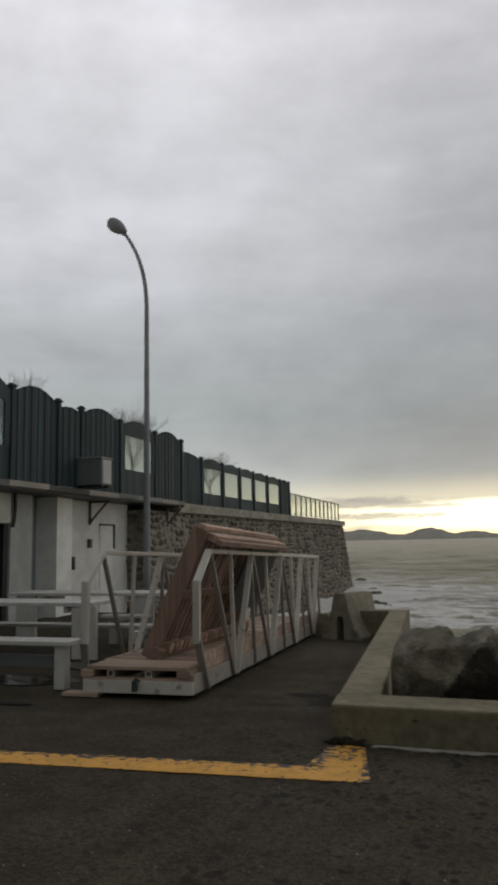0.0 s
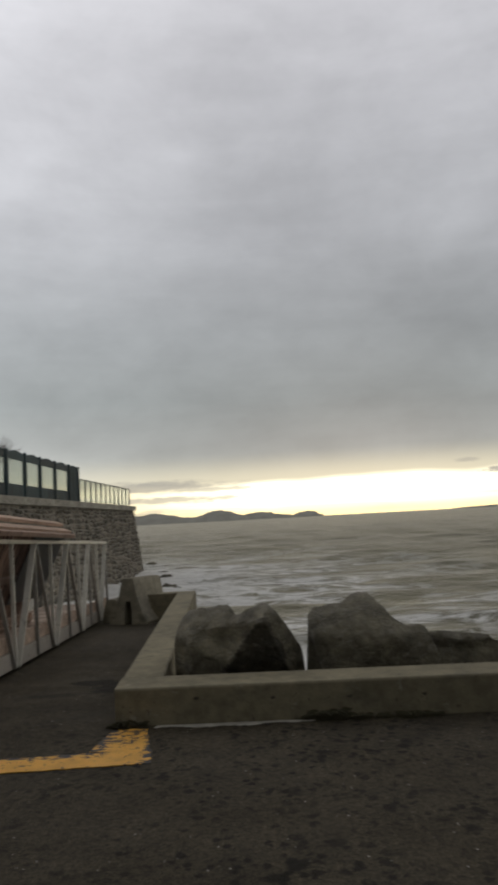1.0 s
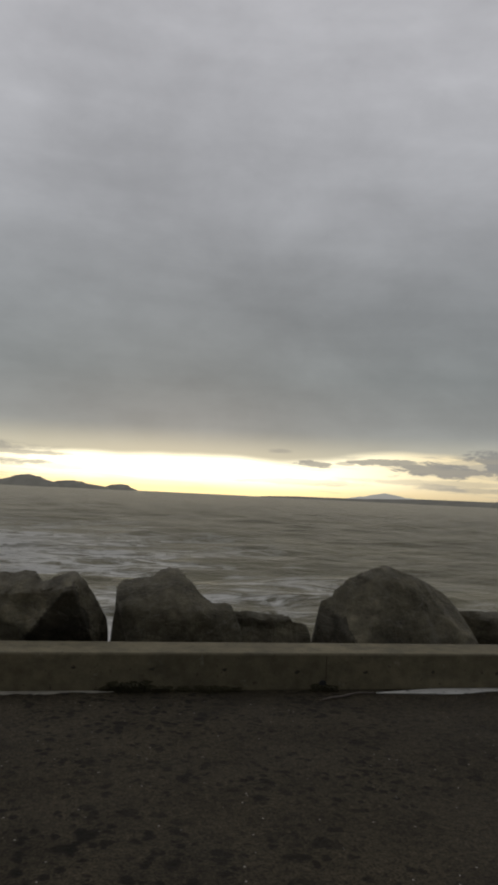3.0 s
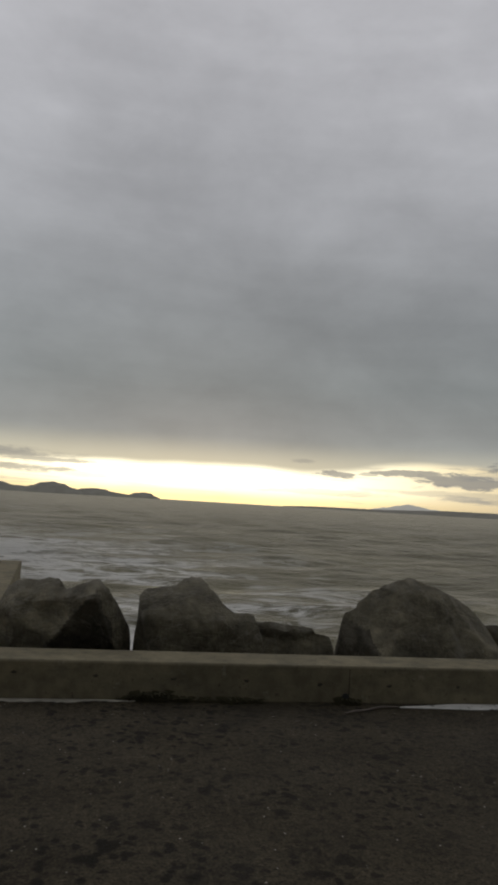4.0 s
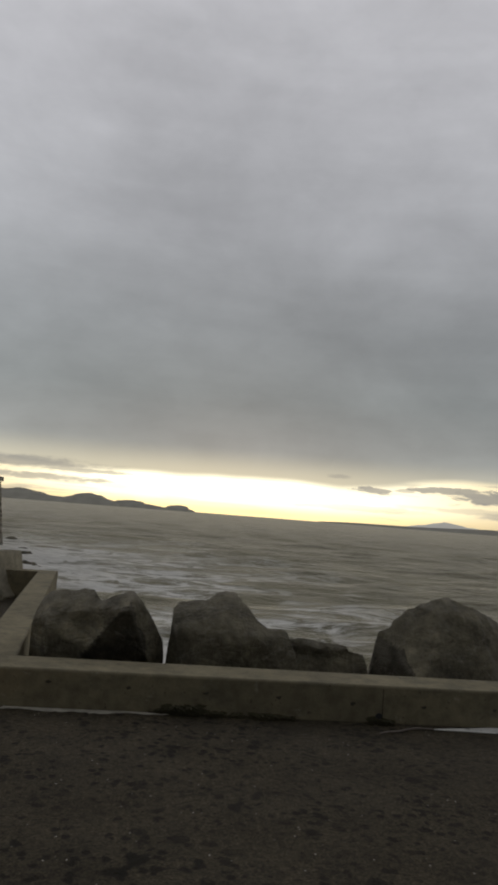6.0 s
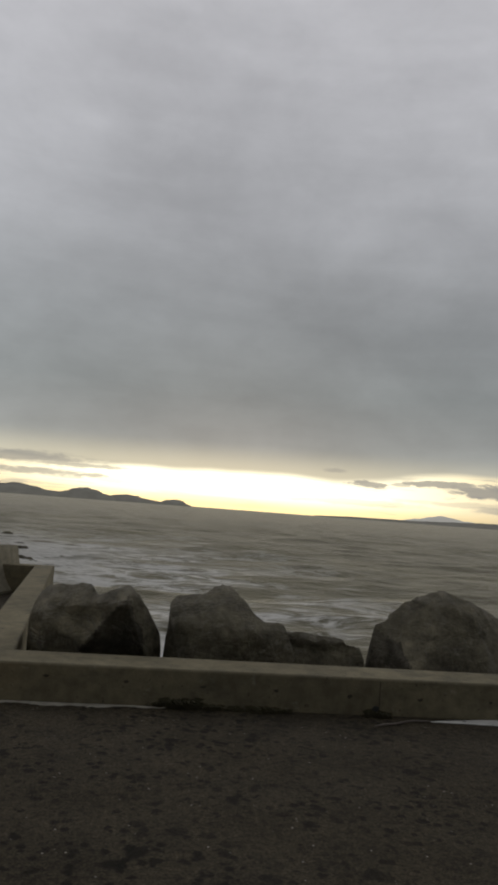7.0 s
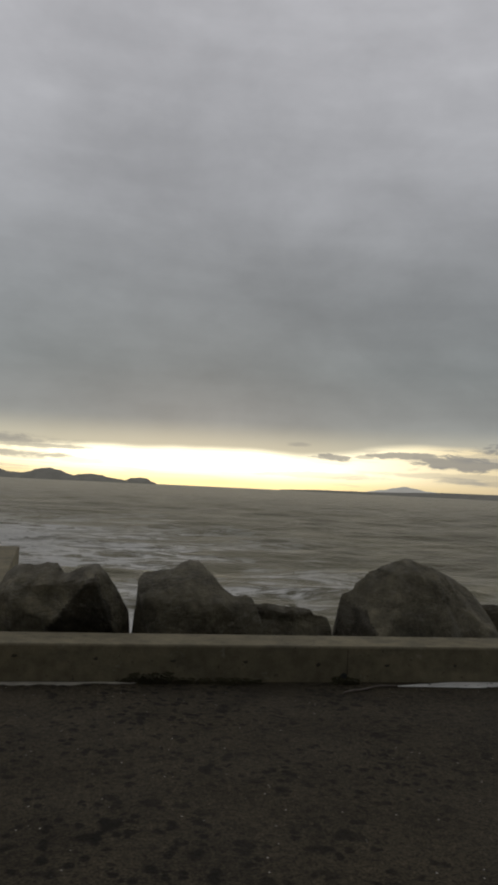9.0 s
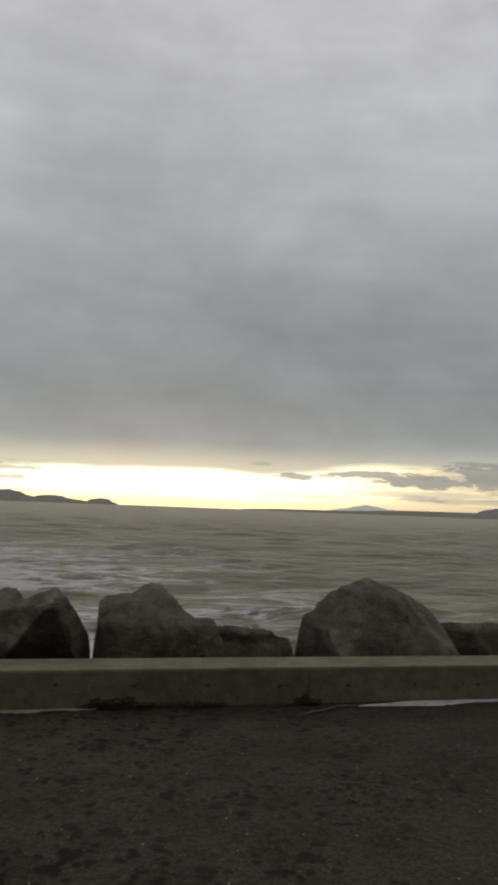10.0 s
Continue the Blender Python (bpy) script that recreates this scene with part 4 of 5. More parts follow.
# ---------------------------------------------------------------- fence
def fence_panel(f, x, y0, y1, z0, crown, arch, kind, n=None):
    """One bay between posts: boards under an arched head, or a glazed frame."""
    span = y1 - y0

    def head(t):
        return crown - arch + arch * math.sin(math.pi * t) ** 0.8

    if kind == "boards":
        n = n or max(4, round(span / 0.115))
        for i in range(n):
            a, b = y0 + span * i / n, y0 + span * (i + 1) / n
            bm = bmesh.new()
            dx = 0.012 * (i % 2)
            ha, hb = head(i / n), head((i + 1) / n)
            vs = box(bm, (x - 0.012 + dx, a + 0.004, z0), (x + 0.012 + dx, b - 0.004, 9.0))
            for v in vs:
                if v.co.z > z0 + 0.01:
                    v.co.z = ha if v.co.y < (a + b) / 2 else hb
            part("board", bm, FENCE_GREEN, f)
        for z in (z0 + 0.25, crown - arch - 0.2):
            bm = bmesh.new()
            box(bm, (x - 0.06, y0, z), (x - 0.014, y1, z + 0.08))
            part("rail", bm, FENCE_GREEN, f)
    else:
        g0, g1, m = z0 + (0.62 if z0 > 2.72 else 0.47), crown - arch - 0.20, 0.16 if z0 > 2.72 else 0.10
        n = 10
        bm = bmesh.new()
        for i in range(n):
            a, b = y0 + span * i / n, y0 + span * (i + 1) / n
            vs = box(bm, (x - 0.025, a, g1), (x + 0.025, b, 9.0))
            for v in vs:
                if abs(v.co.z - g1) > 0.01:
                    v.co.z = head(i / n) if v.co.y < (a + b) / 2 else head((i + 1) / n)
        bmesh.ops.remove_doubles(bm, verts=bm.verts[:], dist=0.001)
        part("head_board", bm, FENCE_GREEN, f)
        k = max(4, round(span / 0.2))
        for i in range(k):
            bm = bmesh.new()
            box(bm, (x - 0.015, y0 + span * i / k + 0.003, z0), (x + 0.015, y0 + span * (i + 1) / k - 0.003, g0))
            part("board", bm, FENCE_GREEN, f)
        win = None
        bm = bmesh.new()
        box(bm, (x - 0.028, y0, g0), (x + 0.028, y0 + m, g1))
        win = part("window_stile", bm, FENCE_GREEN, f)
        bm = bmesh.new()
        box(bm, (x - 0.028, y1 - m, g0), (x + 0.028, y1, g1))
        part("window_stile", bm, FENCE_GREEN, f)
        bm = bmesh.new()
        box(bm, (x - 0.005, y0 + m + 0.002, g0 + 0.002), (x + 0.005, y1 - m - 0.002, g1 - 0.002))
        p = part("pane", bm, GLASS, win, "cloudy clear glazing")
        p.visible_shadow = False


def fence_post(f, x, y, z0, z1):
    bm = bmesh.new()
    box(bm, (x - 0.055, y - 0.055, z0), (x + 0.055, y + 0.055, z1), None, 0.006)
    p = part("post", bm, FENCE_GREEN, f)
    bm = bmesh.new()
    box(bm, (x - 0.08, y - 0.08, z1 + 0.001), (x + 0.08, y + 0.08, z1 + 0.035), None, 0.01)
    box(bm, (x - 0.055, y - 0.055, z1 + 0.036), (x + 0.055, y + 0.055, z1 + 0.075), None, 0.015)
    part("post_cap", bm, FENCE_GREEN, p)


def build_fence():
    f = thing("fence", "tall dark green timber fence with arched bays on the roof edge", "fence", "terrace fences")
    x, z0 = -8.16, 2.742
    posts = [6.0, 8.0, 10.0, 11.62, 13.24, 14.19, 16.07, 18.13, 20.0]
    kinds = ["boards", "boards", "glass", "boards", "boards", "boards", "glass", "boards"]
    for y in posts:
        fence_post(f, x, y, z0, 4.50)
    for a, b, k in zip(posts, posts[1:], kinds):
        fence_panel(f, x, a + 0.06, b - 0.06, z0, 4.66 if b - a > 1.2 else 4.47, 0.24 if b - a > 1.2 else 0.08, k)
    f = thing("fence", "dark green timber fence with five glazed bays above the stone wall", "fence", "terrace fences")
    z0 = 2.702
    posts = [20.25, 22.83, 24.905, 26.85, 28.64, 30.66, 32.77, 34.4]
    kinds = ["boards", "glass", "glass", "glass", "glass", "glass", "boards"]
    for i, y in enumerate(posts):
        fence_post(f, -8.62 + 0.012 * (y - 20), y, z0, 4.30)
    for a, b, k in zip(posts, posts[1:], kinds):
        fence_panel(f, -8.62 + 0.012 * ((a + b) / 2 - 20), a + 0.06, b - 0.06, z0, 4.38, 0.14, k)


build_fence()


def build_railing():
    r = thing("railing", "slim metal railing with clear panels on the sea wall", "railing")
    n = 11
    y0, y1 = 34.55, 46.9

    def px(y):
        return -8.62 + 0.012 * (y - 20) + 0.02

    for i in range(n + 1):
        y = y0 + (y1 - y0) * i / n
        bm = bmesh.new()
        box(bm, (px(y) - 0.03, y - 0.03, 2.702), (px(y) + 0.03, y + 0.03, 3.78), None, 0.005)
        part("post", bm, BOX_PAINT, r)
        if i < n:
            ya = y0 + (y1 - y0) * (i + 1) / n
            bm = bmesh.new()
            box(bm, (px(y) - 0.004, y + 0.031, 2.76), (px(y) + 0.004, ya - 0.031, 3.775))
            p = part("pane", bm, GLASS, r, "clear glazing")
            p.visible_shadow = False
    bm = bmesh.new()
    beam(bm, (px(y0), y0 - 0.03, 3.80), (px(y1), y1 + 0.03, 3.80), 0.07, 0.04)
    part("top_rail", bm, BOX_PAINT, r)


build_railing()


# ---------------------------------------------------------------- street lamp
def build_lamp():
    s = thing("street_lamp", "grey curved street lamp post with an oval head", "street lamp", at=(-7.42, 16.0, ground_z(15.2, -7.4) - 0.02))
    z = -(ground_z(15.2, -7.4) - 0.02)
    bm = bmesh.new()
    pts, rad = [], []
    for i in range(9):
        t = i / 8
        pts.append((0.01 * t, 0, 7.4 * t + 0.0))
        rad.append(0.088 - 0.034 * t)
    for i in range(1, 13):
        t = i / 12
        pts.append((0.0 - 0.60 * t ** 2.1, 0, 7.4 + (z - 0.0) * 0.0 + 2.11 * t - 0.16 * t * t))
        rad.append(0.054 - 0.014 * t)
    tube(bm, pts, rad, 14)
    part("pole", bm, POLE_PAINT, s, smooth=True)
    bm = bmesh.new()
    bmesh.ops.create_uvsphere(bm, u_segments=24, v_segments=14, radius=1.0)
    tip = Vector(pts[-1])
    for v in bm.verts:
        c = v.co.copy()
        w = 0.19 * (1 - 0.30 * c.x)
        v.co = Vector((c.x * 0.31, c.y * w, c.z * (0.16 if c.z > 0 else 0.18) * (1 - 0.3 * c.x)))
    bmesh.ops.transform(bm, matrix=Matrix.Translation(tip + Vector((-0.19, 0, 0.20))) @ Matrix.Rotation(radians(38), 4, "Y"), verts=bm.verts)
    head = part("lamp_head", bm, POLE_PAINT, s, "oval grey lamp head", smooth=True)
    bm = bmesh.new()
    tube(bm, [(tip + Vector((-0.0, 0, -0.04))), (tip + Vector((-0.07, 0, 0.06)))], [0.05, 0.07], 14)
    part("collar", bm, POLE_PAINT, head)
    bm = bmesh.new()
    tube(bm, [(0, 0, 0.0), (0, 0, 0.5), (0, 0, 0.52)], [0.14, 0.13, 0.09], 16)
    part("base_cover", bm, POLE_PAINT, s)


build_lamp()


# ---------------------------------------------------------------- gangway
def build_gangway():
    g = new("gangway")
    g.matrix_world = pose(-3.29, 6.83, 0.045, -1.89, 0, 1.95)
    tagged(g, "aluminium truss gangway laid on the asphalt with a timber deck", "gangway")
    H, W, LEN = 1.40, 0.57, 7.40
    half = [0.56, 1.40, 2.33, 3.14, 4.10, 4.87, 5.70, 6.42, 7.30]
    for s in (-1, 1):
        x = s * W
        e = -0.2 if s < 0 else 0.0          # the ends are skewed
        # bottom chord: deep channel with a lip
        bm = bmesh.new()
        box(bm, (x - 0.03, 0.02, 0.0), (x + 0.03, LEN, 0.155), None, 0.006)
        box(bm, (x - 0.033, 0.02, 0.156), (x + 0.033, LEN, 0.185))
        part("bottom_chord", bm, CHANNEL, g, "weather-stained bottom channel")
        bm = bmesh.new()
        box(bm, (x - s * 0.02 - 0.018, 0.42, 0.19), (x - s * 0.02 + 0.018, LEN, 0.36 if s > 0 else 0.27), None, 0.004)
        part("kick_board", bm, DECK_WOOD, g, "weathered timber kick board")
        # handrail with its sloping front and the upright under it
        bm = bmesh.new()
        beam(bm, (x, 0.56 + e, H), (x, LEN + e, H), 0.062, 0.05, bevel=0.006)
        part("handrail", bm, GALV, g)
        bm = bmesh.new()
        beam(bm, (x, 0.18 + e, 1.08), (x, 0.575 + e, H + 0.005), 0.072, 0.055, bevel=0.006)
        part("sloped_rail", bm, GALV, g)
        bm = bmesh.new()
        box(bm, (x - 0.036, 0.145 + e, 0.47), (x + 0.036, 0.215 + e, 1.10), None, 0.006)
        part("end_post", bm, GALV, g)
        bm = bmesh.new()
        beam(bm, (x + s * 0.01, 0.18 + e, 0.50), (x + s * 0.05, 0.36 + e, 0.012), 0.035, 0.075, (1, 0, 0))
        part("brace", bm, GALV_DARK, g, "dark stained brace")
        for i, y in enumerate([h + e for h in half]):
            if i > 0:
                bm = bmesh.new()
                beam(bm, (x + s * 0.042, y, 0.02), (x, y, H - 0.02), 0.038, 0.04)
                part("upright", bm, GALV if i % 2 else GALV_DARK, g)
            if i == len(half) - 1:
                continue
            y2 = half[i + 1] + e
            bm = bmesh.new()
            if i % 2 == 0:
                beam(bm, (x + s * 0.012, y + 0.03, H - 0.02), (x + s * 0.048, y2 - 0.05, 0.012), 0.03, 0.045, (1, 0, 0))
                part("diagonal", bm, GALV_DARK, g, "dark stained diagonal")
            else:
                beam(bm, (x + s * 0.048, y + 0.05, 0.012), (x + s * 0.012, y2 - 0.03, H - 0.02), 0.035, 0.07, (1, 0, 0))
                part("diagonal", bm, GALV, g)
    # near end beam, joist ends and bearers
    bm = bmesh.new()
    box(bm, (-0.575, -0.02, 0.0), (0.60, 0.018, 0.125), None, 0.006)
    part("end_beam", bm, GALV, g)
    bm = bmesh.new()
    box(bm, (-0.56, 0.0, 0.128), (0.56, 0.10, 0.150))
    part("bearer", bm, DECK_WOOD, g)
    for x in (-0.28, 0.13):
        bm = bmesh.new()
        for a, b, c, d in ((-0.035, 0.035, 0.155, 0.163), (-0.035, 0.035, 0.213, 0.221), (-0.035, -0.027, 0.163, 0.213), (0.027, 0.035, 0.163, 0.213)):
            box(bm, (x + a, -0.01, c), (x + b, LEN - 0.1, d))
        part("deck_tube", bm, GALV, g, "square aluminium deck tube")
    for x in (-0.53, 0.50):
        bm = bmesh.new()
        box(bm, (x - 0.07, -0.03, 0.155), (x + 0.07, 0.30, 0.222), None, 0.008)
        part("block", bm, DECK_WOOD, g)
    bm = bmesh.new()
    tube(bm, [(0.0, -0.05, 0.03), (0.0, -0.055, 0.12), (0.02, -0.03, 0.14)], 0.028, 8)
    part("strap", bm, make_paint("green_webbing", (0.05, 0.07, 0.055), (0.03, 0.03, 0.03), 0.9, 0.4), g, "dark green webbing strap")
    # deck boards
    n = 44
    bm = bmesh.new()
    box(bm, (-0.535, 0.0, 0.225), (0.535, LEN / n - 0.008, 0.262), None, 0.004)
    first = part("deck_board", bm, DECK_WOOD, g)
    first.location = (0, -0.02, 0)
    for i in range(1, n):
        o = new("deck_board", first.data)
        o.parent = g
        o.location = (0, -0.02 + LEN / n * i, 0.002 * (i % 3))
    # far feet
    for s in (-1, 1):
        bm = bmesh.new()
        box(bm, (s * W - 0.12, LEN - 0.25, -0.055), (s * W + 0.16, LEN + 0.02, -0.003), None, 0.006)
        part("foot_plate", bm, PANEL_PALE, g, "pale foot plate")
    bm = bmesh.new()
    box(bm, (-0.80, -0.05, -0.045), (-0.40, 0.12, -0.002), None, 0.01)
    part("packing_board", bm, DECK_WOOD, g, "short packing board under the end")


build_gangway()


def build_timber_frame():
    """Slatted timber panel that leans on the gangway's handrail."""
    t = new("timber_panel")
    t.matrix_world = pose(-3.29, 6.83, 0.045, -1.89, 0, 1.95)
    tagged(t, "red-brown slatted timber panel leaning on the gangway rail", "timber panel")
    y0, y1 = 0.56, 3.98
    a, b = Vector((-0.085, 0, 0.33)), Vector((0.475, 0, 1.60))
    d = (b - a).normalized()
    across = Vector((d.z, 0, -d.x))
    bm = bmesh.new()
    beam(bm, a + Vector((0, y0, 0)) - d * 0.06, b + Vector((0, y0, 0)) + d * 0.05, 0.175, 0.06, (0, 1, 0), 0.008)
    part("end_board", bm, RED_WOOD, t)
    n = 23
    for i in range(1, n + 1):
        y = y0 + (y1 - y0) * i / n
        bm = bmesh.new()
        beam(bm, a + Vector((0, y, 0)), b + Vector((0, y, 0)), 0.062, 0.06, (0, 1, 0), 0.004)
        part("slat", bm, RED_WOOD, t)
        if i < n:
            bm = bmesh.new()
            q = a + across * 0.115 + d * 0.115 + Vector((0, y - 0.03, 0))
            lo = [q + across * u + d * v for u, v in ((-0.055, -0.05), (0.06, -0.05), (0.045, 0.055), (-0.055, 0.02))]
            ring = [[bm.verts.new(c + Vector((0, w, 0))) for c in lo] for w in (-0.045, 0.045)]
            bm.faces.new(ring[0])
            bm.faces.new(ring[1])
            for i4 in range(4):
                bm.faces.new((ring[0][i4], ring[0][(i4 + 1) % 4], ring[1][(i4 + 1) % 4], ring[1][i4]))
            part("cleat", bm, RED_WOOD_Y, t, "pale cut timber cleat")
    for k, (off, w, h, m) in enumerate(((0.135, 0.13, 0.085, RED_WOOD_Y), (-0.0, 0.10, 0.05, RED_WOOD_Y), (0.245, 0.06, 0.06, RED_WOOD))):
        p = b + across * off + d * (0.0, 0.075, -0.015)[k]
        bm = bmesh.new()
        beam(bm, p + Vector((0, y0 + (0.04 if k == 0 else -0.02), 0)), p + Vector((0, y1 + 0.05, 0)), w, h, (d.x, 0, d.z), 0.008)
        part("top_beam", bm, m, t)
    p = a + across * 0.09 + d * 0.03
    bm = bmesh.new()
    beam(bm, p + Vector((0, y0 - 0.06, 0)), p + Vector((0, y1 + 0.05, 0)), 0.12, 0.13, (d.x, 0, d.z), 0.008)
    part("bottom_beam", bm, RED_WOOD_Y, t)
    # added dark sheet over the far slats, standing for shade under the panel
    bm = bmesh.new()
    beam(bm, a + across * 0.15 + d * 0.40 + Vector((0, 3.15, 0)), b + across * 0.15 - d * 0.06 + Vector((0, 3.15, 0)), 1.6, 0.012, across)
    part("backing_sheet", bm, DARK_PAINT_SHADE, t, "dark sheet for the shade under the far slats")
    p = (a + b) / 2 + across * 0.06
    bm = bmesh.new()
    beam(bm, p + Vector((0, y0 + 0.03, 0)), p + Vector((0, y1, 0)), 0.05, 0.09, (d.x, 0, d.z), 0.006)
    part("middle_beam", bm, RED_WOOD, t)


build_timber_frame()


# ---------------------------------------------------------------- benches and tables
def build_bench():
    b = thing("bench", "worn grey painted plank bench on the asphalt", "bench", at=(-5.56, 7.18, 0.0))
    bm = bmesh.new()
    box(bm, (-1.5, -0.16, 0.455), (1.38, 0.17, 0.502), None, 0.008)
    part("seat", bm, BENCH_PAINT, b)
    for x in (-1.1, 1.15):
        bm = bmesh.new()
        box(bm, (x + 0.04, -0.12, 0.0), (x + 0.17, 0.0, 0.453), None, 0.008)
        part("leg", bm, BENCH_PAINT, b)
    bm = bmesh.new()
    box(bm, (-1.08, 0.02, 0.20), (1.08, 0.07, 0.33), None, 0.006)
    # darker paint than the bench: shade under the seat put into colour
    part("stretcher", bm, BOX_PAINT, b, "stretcher board greyed for shade")


build_bench()


def build_table(at, tw, x0, x1, benches, panel):
    """A plank table on broad end panels; benches: place across, height, and the two ends."""
    t = thing("picnic_table", "worn grey painted picnic table with plank benches", "picnic table", "picnic tables", at=at)
    for i in range(4):
        w = tw / 4
        bm = bmesh.new()
        box(bm, (x0, -tw / 2 + w * i + 0.004, 0.70), (x1, -tw / 2 + w * (i + 1) - 0.004, 0.75), None, 0.006)
        part("top_plank", bm, BENCH_PAINT, t)
    for x in (x0 + 0.65, panel - 0.20):
        bm = bmesh.new()
        box(bm, (x, -tw / 2 + 0.05, 0.61), (x + 0.06, tw / 2 - 0.05, 0.699), None, 0.005)
        part("top_cleat", bm, BENCH_PAINT, t)
    for x in (x0 + 0.22, panel):
        bm = bmesh.new()
        box(bm, (x - 0.06, -tw / 2 + 0.03, 0.0), (x + 0.30, -tw / 2 + 0.11, 0.698), None, 0.010)
        part("leg_panel", bm, BENCH_PAINT, t, "broad grey end panel")
    for y, z, a, b in benches:
        bm = bmesh.new()
        box(bm, (a, y - 0.13, z - 0.045), (b, y + 0.13, z), None, 0.006)
        part("bench_plank", bm, BENCH_PAINT, t)
        for x in (a + 0.12, b - 0.22):
            bm = bmesh.new()
            box(bm, (x, y - 0.05, 0.0), (x + 0.09, y + 0.05, z - 0.046))
            part("bench_post", bm, BENCH_PAINT, t)
            bm = bmesh.new()
            box(bm, (x + 0.01, min(y, 0.0), z - 0.125), (x + 0.08, max(y, 0.0) - 0.051, z - 0.047), None, 0.005)
            part("bench_bearer", bm, BENCH_PAINT, t)
    return t


build_table((-6.5, 9.25, ground_z(9.25, -6.5)), 0.70, -1.6, 1.58, [(0.50, 0.38, -1.6, 2.17)], 1.30)
build_table((-6.4, 11.1, ground_z(11.1, -6.4)), 0.70, -1.15, 1.70, [(-0.62, 0.44, 0.80, 1.55)], 1.20)


# ---------------------------------------------------------------- concrete barrier block
def build_barrier():
    bm = bmesh.new()
    prof = [(-0.37, 0.0), (-0.37, 0.07), (-0.30, 0.17), (-0.235, 0.30), (-0.17, 0.52), (-0.125, 0.74), (-0.10, 0.82), (0.10, 0.82), (0.125, 0.74), (0.17, 0.52), (0.235, 0.30), (0.30, 0.17), (0.37, 0.07), (0.37, 0.0)]
    slot = [(0.07, 0.0), (0.07, 0.28), (0.05, 0.42), (-0.05, 0.42), (-0.07, 0.28), (-0.07, 0.0)]
    L = 1.1
    out = prof + slot

    rings = []
    for y in (0.0, L):
        rings.append([bm.verts.new((x, y, z)) for x, z in out])
    n = len(out)
    for i in range(n):
        bm.faces.new((rings[0][i], rings[0][(i + 1) % n], rings[1][(i + 1) % n], rings[1][i]))
    bm.faces.new(rings[0])
    bm.faces.new(rings[1])
    es = [e for e in bm.edges if e.calc_length() < 0.9 * L and all(v.co.z > 0.2 for v in e.verts) and abs(e.verts[0].co.x) > 0.08]
    bmesh.ops.bevel(bm, geom=es, offset=0.014, segments=2, affect="EDGES", profile=0.5)
    ob = single("concrete_barrier", bm, BARRIER, "weathered concrete barrier block with a slot", "barrier")
    ob.matrix_world = pose(-2.33, 12.95, ground_z(13.3) - 0.01, -1.9, 0, -17)
    # a lower block against it
    bm = bmesh.new()
    prism(bm, [(-0.15, 0.0), (0.15, 0.0), (0.15, 0.7), (-0.15, 0.7)], 0.0, 0.42, 0.05)
    for v in bm.verts:
        if v.co.z > 0.3:
            v.co.x = v.co.x * 0.72 + 0.03
            v.co.z += 0.02 * v.co.y
    low = single("concrete_block", bm, BARRIER, "low grey concrete block beside the barrier", "block")
    low.matrix_world = pose(-2.76, 13.50, ground_z(13.4) - 0.015, -1.9, 0, -12)


build_barrier()


# ---------------------------------------------------------------- puddles, stick, weeds
def puddle(cx, cy, rx, ry, seed):
    rng = random.Random(seed)
    bm = bmesh.new()
    n = 40
    ph = [rng.uniform(0, 6.28) for _ in range(4)]
    vs = []
    for i in range(n):
        a = 2 * math.pi * i / n
        r = 1 + sum(0.16 / (k + 1) * math.sin((k + 2) * a + ph[k]) for k in range(4))
        x, y = cx + rx * r * math.cos(a), cy + ry * r * math.sin(a)
        vs.append(bm.verts.new((x, y, ground_z(y, x) + 0.009)))
    f = bm.faces.new(vs)
    r = bmesh.ops.extrude_face_region(bm, geom=[f])
    for v in r["geom"]:
        if isinstance(v, bmesh.types.BMVert):
            v.co.z -= 0.012
    return single("puddle", bm, PUDDLE, "shallow rain puddle on the asphalt", "puddle", "", "puddles")


PUDDLE = Mat("puddle_water", (0.02, 0.02, 0.018), 0.04).m
puddle(-5.25, 7.50, 0.80, 0.34, 1)
puddle(-5.0, 6.30, 0.75, 0.10, 2)
puddle(-4.75, 8.6, 0.35, 0.3, 3)


def build_stick():
    bm = bmesh.new()
    rng = random.Random(4)
    pts = [(1.90 + 0.045 * i, 5.231 + 0.19 * math.sin(min(1.0, i / 12) * 1.5) + rng.uniform(-0.006, 0.006), 0.016 + 0.004 * math.sin(i)) for i in range(12)]
    tube(bm, pts, [0.006 + 0.003 * math.sin(i * 0.28) for i in range(12)], 8)
    single("stick", bm, STICK, "thin grey driftwood stick on the asphalt", "stick")


build_stick()


def build_weeds(cx0, cx1, y, clumps, seed, h):
    """Tufts of scrubby weed and moss in the crack at the foot of the wall."""
    rng = random.Random(seed)
    bm = bmesh.new()
    for _ in range(clumps):
        cx = rng.uniform(cx0, cx1)
        size = rng.uniform(0.25, 1.0) ** 1.5
        for _ in range(int(90 * size) + 12):
            x = rng.gauss(cx, 0.055 * size)
            yy = y - 0.03 * x - abs(rng.gauss(0, 0.03 * size))
            a = rng.uniform(0, 6.28)
            ln = h * size * rng.uniform(0.15, 0.75) * math.exp(-((x - cx) / (0.08 * size)) ** 2)
            w = rng.uniform(0.004, 0.011)
            dx, dy = math.cos(a) * ln * 1.1, -abs(math.sin(a)) * ln * 0.8
            p = [(x - w, yy, 0.0), (x + w, yy, 0.0), (x + dx * 0.5 + w, yy + dy * 0.5, ln * 0.7), (x + dx, yy + dy, ln * 0.62), (x + dx * 0.5 - w, yy + dy * 0.5, ln * 0.7)]
            bm.faces.new([bm.verts.new(q) for q in p])
    single("weeds", bm, MOSS, "dark scrubby weeds along the wall foot", "weeds", "stuff")


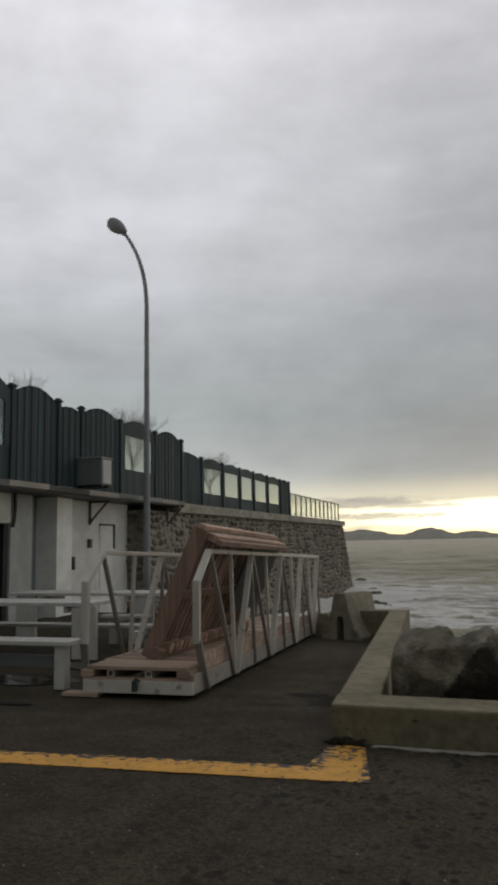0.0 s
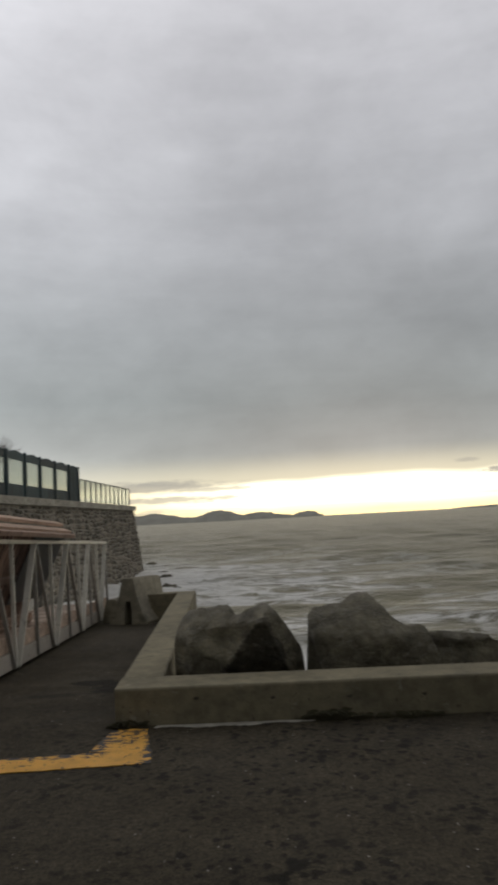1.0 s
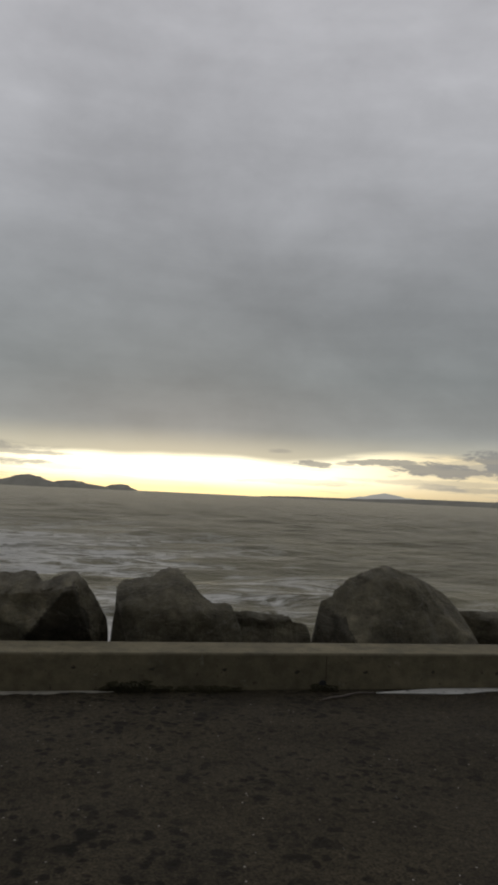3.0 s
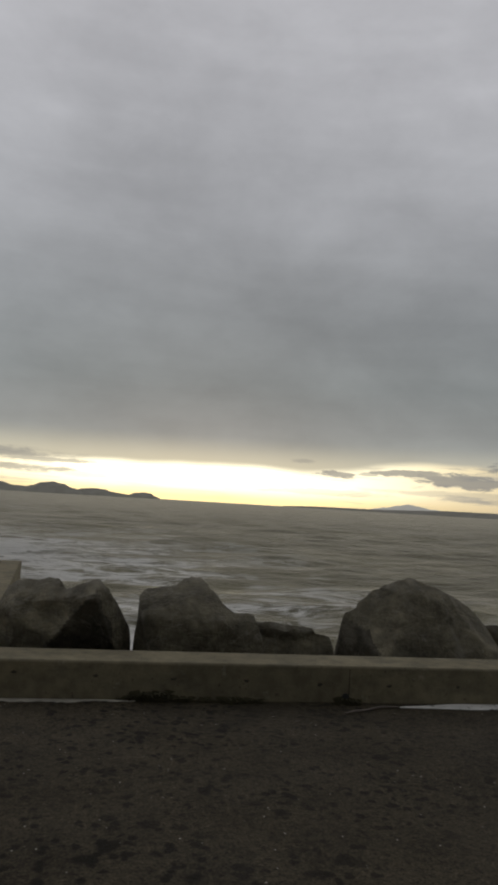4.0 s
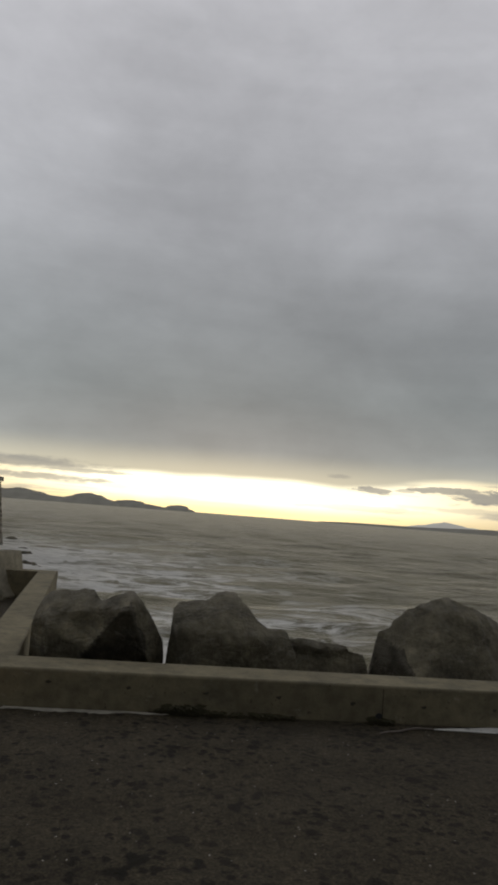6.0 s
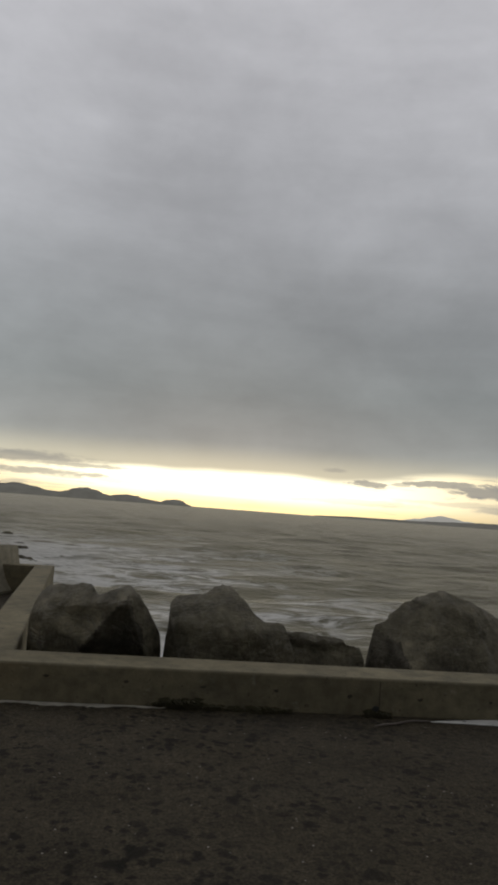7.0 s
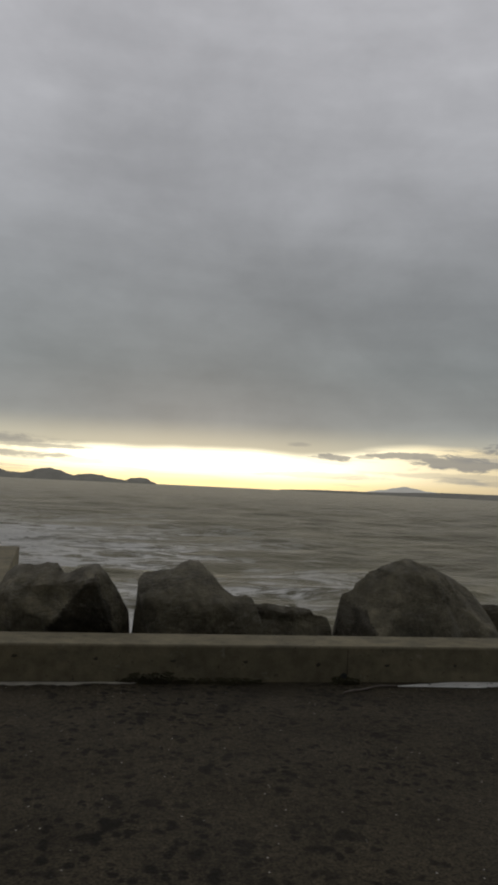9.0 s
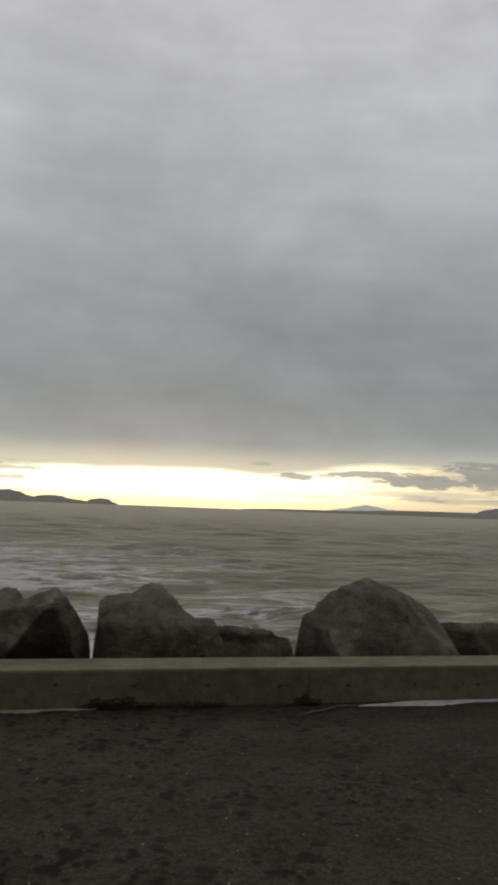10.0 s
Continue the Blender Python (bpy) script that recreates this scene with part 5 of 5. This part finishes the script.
build_weeds(0.28, 0.62, 5.615, 7, 3, 0.20)
build_weeds(0.55, 1.35, 5.615, 12, 6, 0.11)
build_weeds(-1.15, -0.85, 5.62, 5, 4, 0.12)
build_weeds(1.92, 2.14, 5.60, 6, 5, 0.12)


# ---------------------------------------------------------------- bare shrubs behind the fence
def bare_tree(at, h, spread, seed, label):
    t = thing("bare_tree", label, "tree", "bare trees", at=at)
    rng = random.Random(seed)
    bm = bmesh.new()
    tube(bm, [(0, 0, 0), (0.05, 0, h * 0.25), (0.02, 0.05, h * 0.45)], [0.035, 0.028, 0.02], 7)
    part("trunk", bm, TWIG, t)
    bm = bmesh.new()

    def limb(p, d, ln, r, depth):
        q = p + d * ln * 0.5 + Vector((rng.uniform(-1, 1), rng.uniform(-1, 1), rng.uniform(-0.3, 0.6))) * ln * 0.08
        e = p + d * ln
        tube(bm, [p, q, e], [r, r * 0.8, r * 0.55], 4, False)
        if depth == 0:
            return
        for _ in range(4 if depth > 1 else 5):
            nd = (d + Vector((rng.gauss(0, 0.45), rng.gauss(0, 0.45), rng.gauss(0.1, 0.3)))).normalized()
            limb(p.lerp(e, rng.uniform(0.45, 1.0)), nd, ln * rng.uniform(0.5, 0.75), r * 0.55, depth - 1)

    for _ in range(12):
        d = Vector((rng.uniform(-1, 1) * spread, rng.uniform(-1, 1) * spread, 1)).normalized()
        limb(Vector((0.02, 0.03, h * rng.uniform(0.25, 0.45))), d, h * 0.30, 0.011, 3)
    part("crown", bm, TWIG, t, "bare twiggy crown")


bare_tree((-9.9, 14.0, 2.70), 2.9, 0.8, 1, "bare winter shrub above the fence")
bare_tree((-10.0, 12.3, 2.70), 2.7, 0.8, 4, "bare winter shrub above the fence")
bare_tree((-9.8, 20.0, 2.70), 3.2, 0.45, 2, "bare upright winter shrub behind the fence")
bare_tree((-10.2, 28.0, 2.70), 2.7, 0.8, 3, "small bare winter shrub behind the fence")


# ---------------------------------------------------------------- rocks by the foot of the sea wall
rng_shore = random.Random(31)
for i, (x, y, s) in enumerate(((-6.3, 46.5, 0.8), (-7.6, 57.0, 0.6), (-7.0, 56.0, 0.35), (-5.6, 44.0, 0.5), (-4.6, 33.0, 0.55), (-3.7, 31.0, 0.4), (-5.2, 35.5, 0.6), (-3.0, 27.0, 0.35), (-4.2, 29.0, 0.45), (-4.5, 36.8, 0.6), (-3.9, 35.2, 0.45), (-3.4, 34.2, 0.35), (-8.2, 55.5, 0.8))):
    u = [rng_shore.uniform(0.12, 0.36) * s for _ in range(4)]
    boulder("shore_rock", [(x - s, SEA - 0.15), (x - s * 0.7, SEA + 0.02), (x - s * 0.35, SEA + u[0]), (x - s * 0.1, SEA + u[1]), (x + s * 0.2, SEA + u[2]), (x + s * 0.5, SEA + u[3] * 0.7), (x + s * 0.75, SEA), (x + s, SEA - 0.15)],
            y, s * 1.0, SEA - 0.6, ROCK_B, "wet dark rock at the foot of the sea wall", 20 + i, y - s * 0.45, 0.5, [(x, SEA, 60, 0.4), (x, SEA, 150, 0.5), (x - s * 0.5, SEA, 180, 0.8)], "shore rocks")


# ---------------------------------------------------------------- unseen walls, added to close the place and block sky light behind the camera
def shade_wall(name, lo, hi):
    bm = bmesh.new()
    box(bm, lo, hi, None, 0.02)
    return single(name, bm, GREY_WALL, "unseen plain grey wall added to block sky light", "wall", "structure")


shade_wall("wall_east", (6.2, -5.096, 0.0), (6.6, 2.2, 2.6))
shade_wall("wall_south", (-7.0, -5.5, 0.0), (6.6, -5.1, 4.2))


# ---------------------------------------------------------------- stones of the sea wall
def build_stones():
    """Rubble facing: each stone a rounded uneven block, the nearer ones as pieces of their own."""
    rng = random.Random(11)
    big = bmesh.new()
    made = 0
    z = -1.9
    cells = []
    while z < 2.40:
        hh = rng.uniform(0.13, 0.27)
        y = 17.25 + rng.uniform(-0.1, 0.1)
        while y < 47.0:
            ww = rng.uniform(0.14, 0.46)
            cells.append((y, z, ww, min(hh, 2.415 - z)))
            y += ww
        z += hh
    cells.sort(key=lambda c: (c[0] > 24.5 or c[1] < -0.75, c[0]))

    def warp(y, z):
        """Shifts the courses into an uneven rubble pattern."""
        k = min(1.0, max(0.0, (2.42 - z) / 0.3))
        d = noise.noise((y * 1.3, z * 1.3, 3.0)), noise.noise((y * 1.1, z * 1.1, 9.0))
        return y + 0.16 * d[0], z + 0.17 * d[1] * k

    def stone(bm, y, z, w, h):
        g = 0.014
        n = 8
        pr = rng.uniform(0.02, 0.085)
        ring0, ring1 = [], []

        def at(py, pz, out):
            py, pz = warp(py, pz)
            if py < 18.0:
                return (-8.42 + BATTER * (2.42 - pz) - (18.0 - py), 18.0 - out, pz)
            return (-8.42 + 0.01115 * (py - 18.0) + BATTER * (2.42 - pz) + out, min(py, 47.1 + BATTER * (2.42 - pz)), pz)

        for i in range(n):
            a = 2 * math.pi * (i + 0.5) / n
            c, s = math.cos(a), math.sin(a)
            k = 0.5 / max(abs(c), abs(s)) * rng.uniform(0.80, 1.0)
            ring0.append(bm.verts.new(at(y + w / 2 + c * k * (w - g), z + h / 2 + s * k * (h - g), -0.02)))
            k *= rng.uniform(0.62, 0.84)
            ring1.append(bm.verts.new(at(y + w / 2 + c * k * (w - g), z + h / 2 + s * k * (h - g), pr)))
        mid = bm.verts.new(at(y + w / 2, z + h / 2, pr + rng.uniform(0.0, 0.03)))
        for i in range(n):
            j = (i + 1) % n
            bm.faces.new((ring0[i], ring0[j], ring1[j], ring1[i]))
            bm.faces.new((ring1[i], ring1[j], mid))

    for y, z, w, h in cells:
        if h < 0.08:
            continue
        if made < 300:
            bm = bmesh.new()
            stone(bm, y, z, w, h)
            part("stone", bm, STONE, sea_wall)
            made += 1
        else:
            stone(big, y, z, w, h)
    tagged(part("stone_facing", big, STONE, sea_wall), kind="stuff")


build_stones()
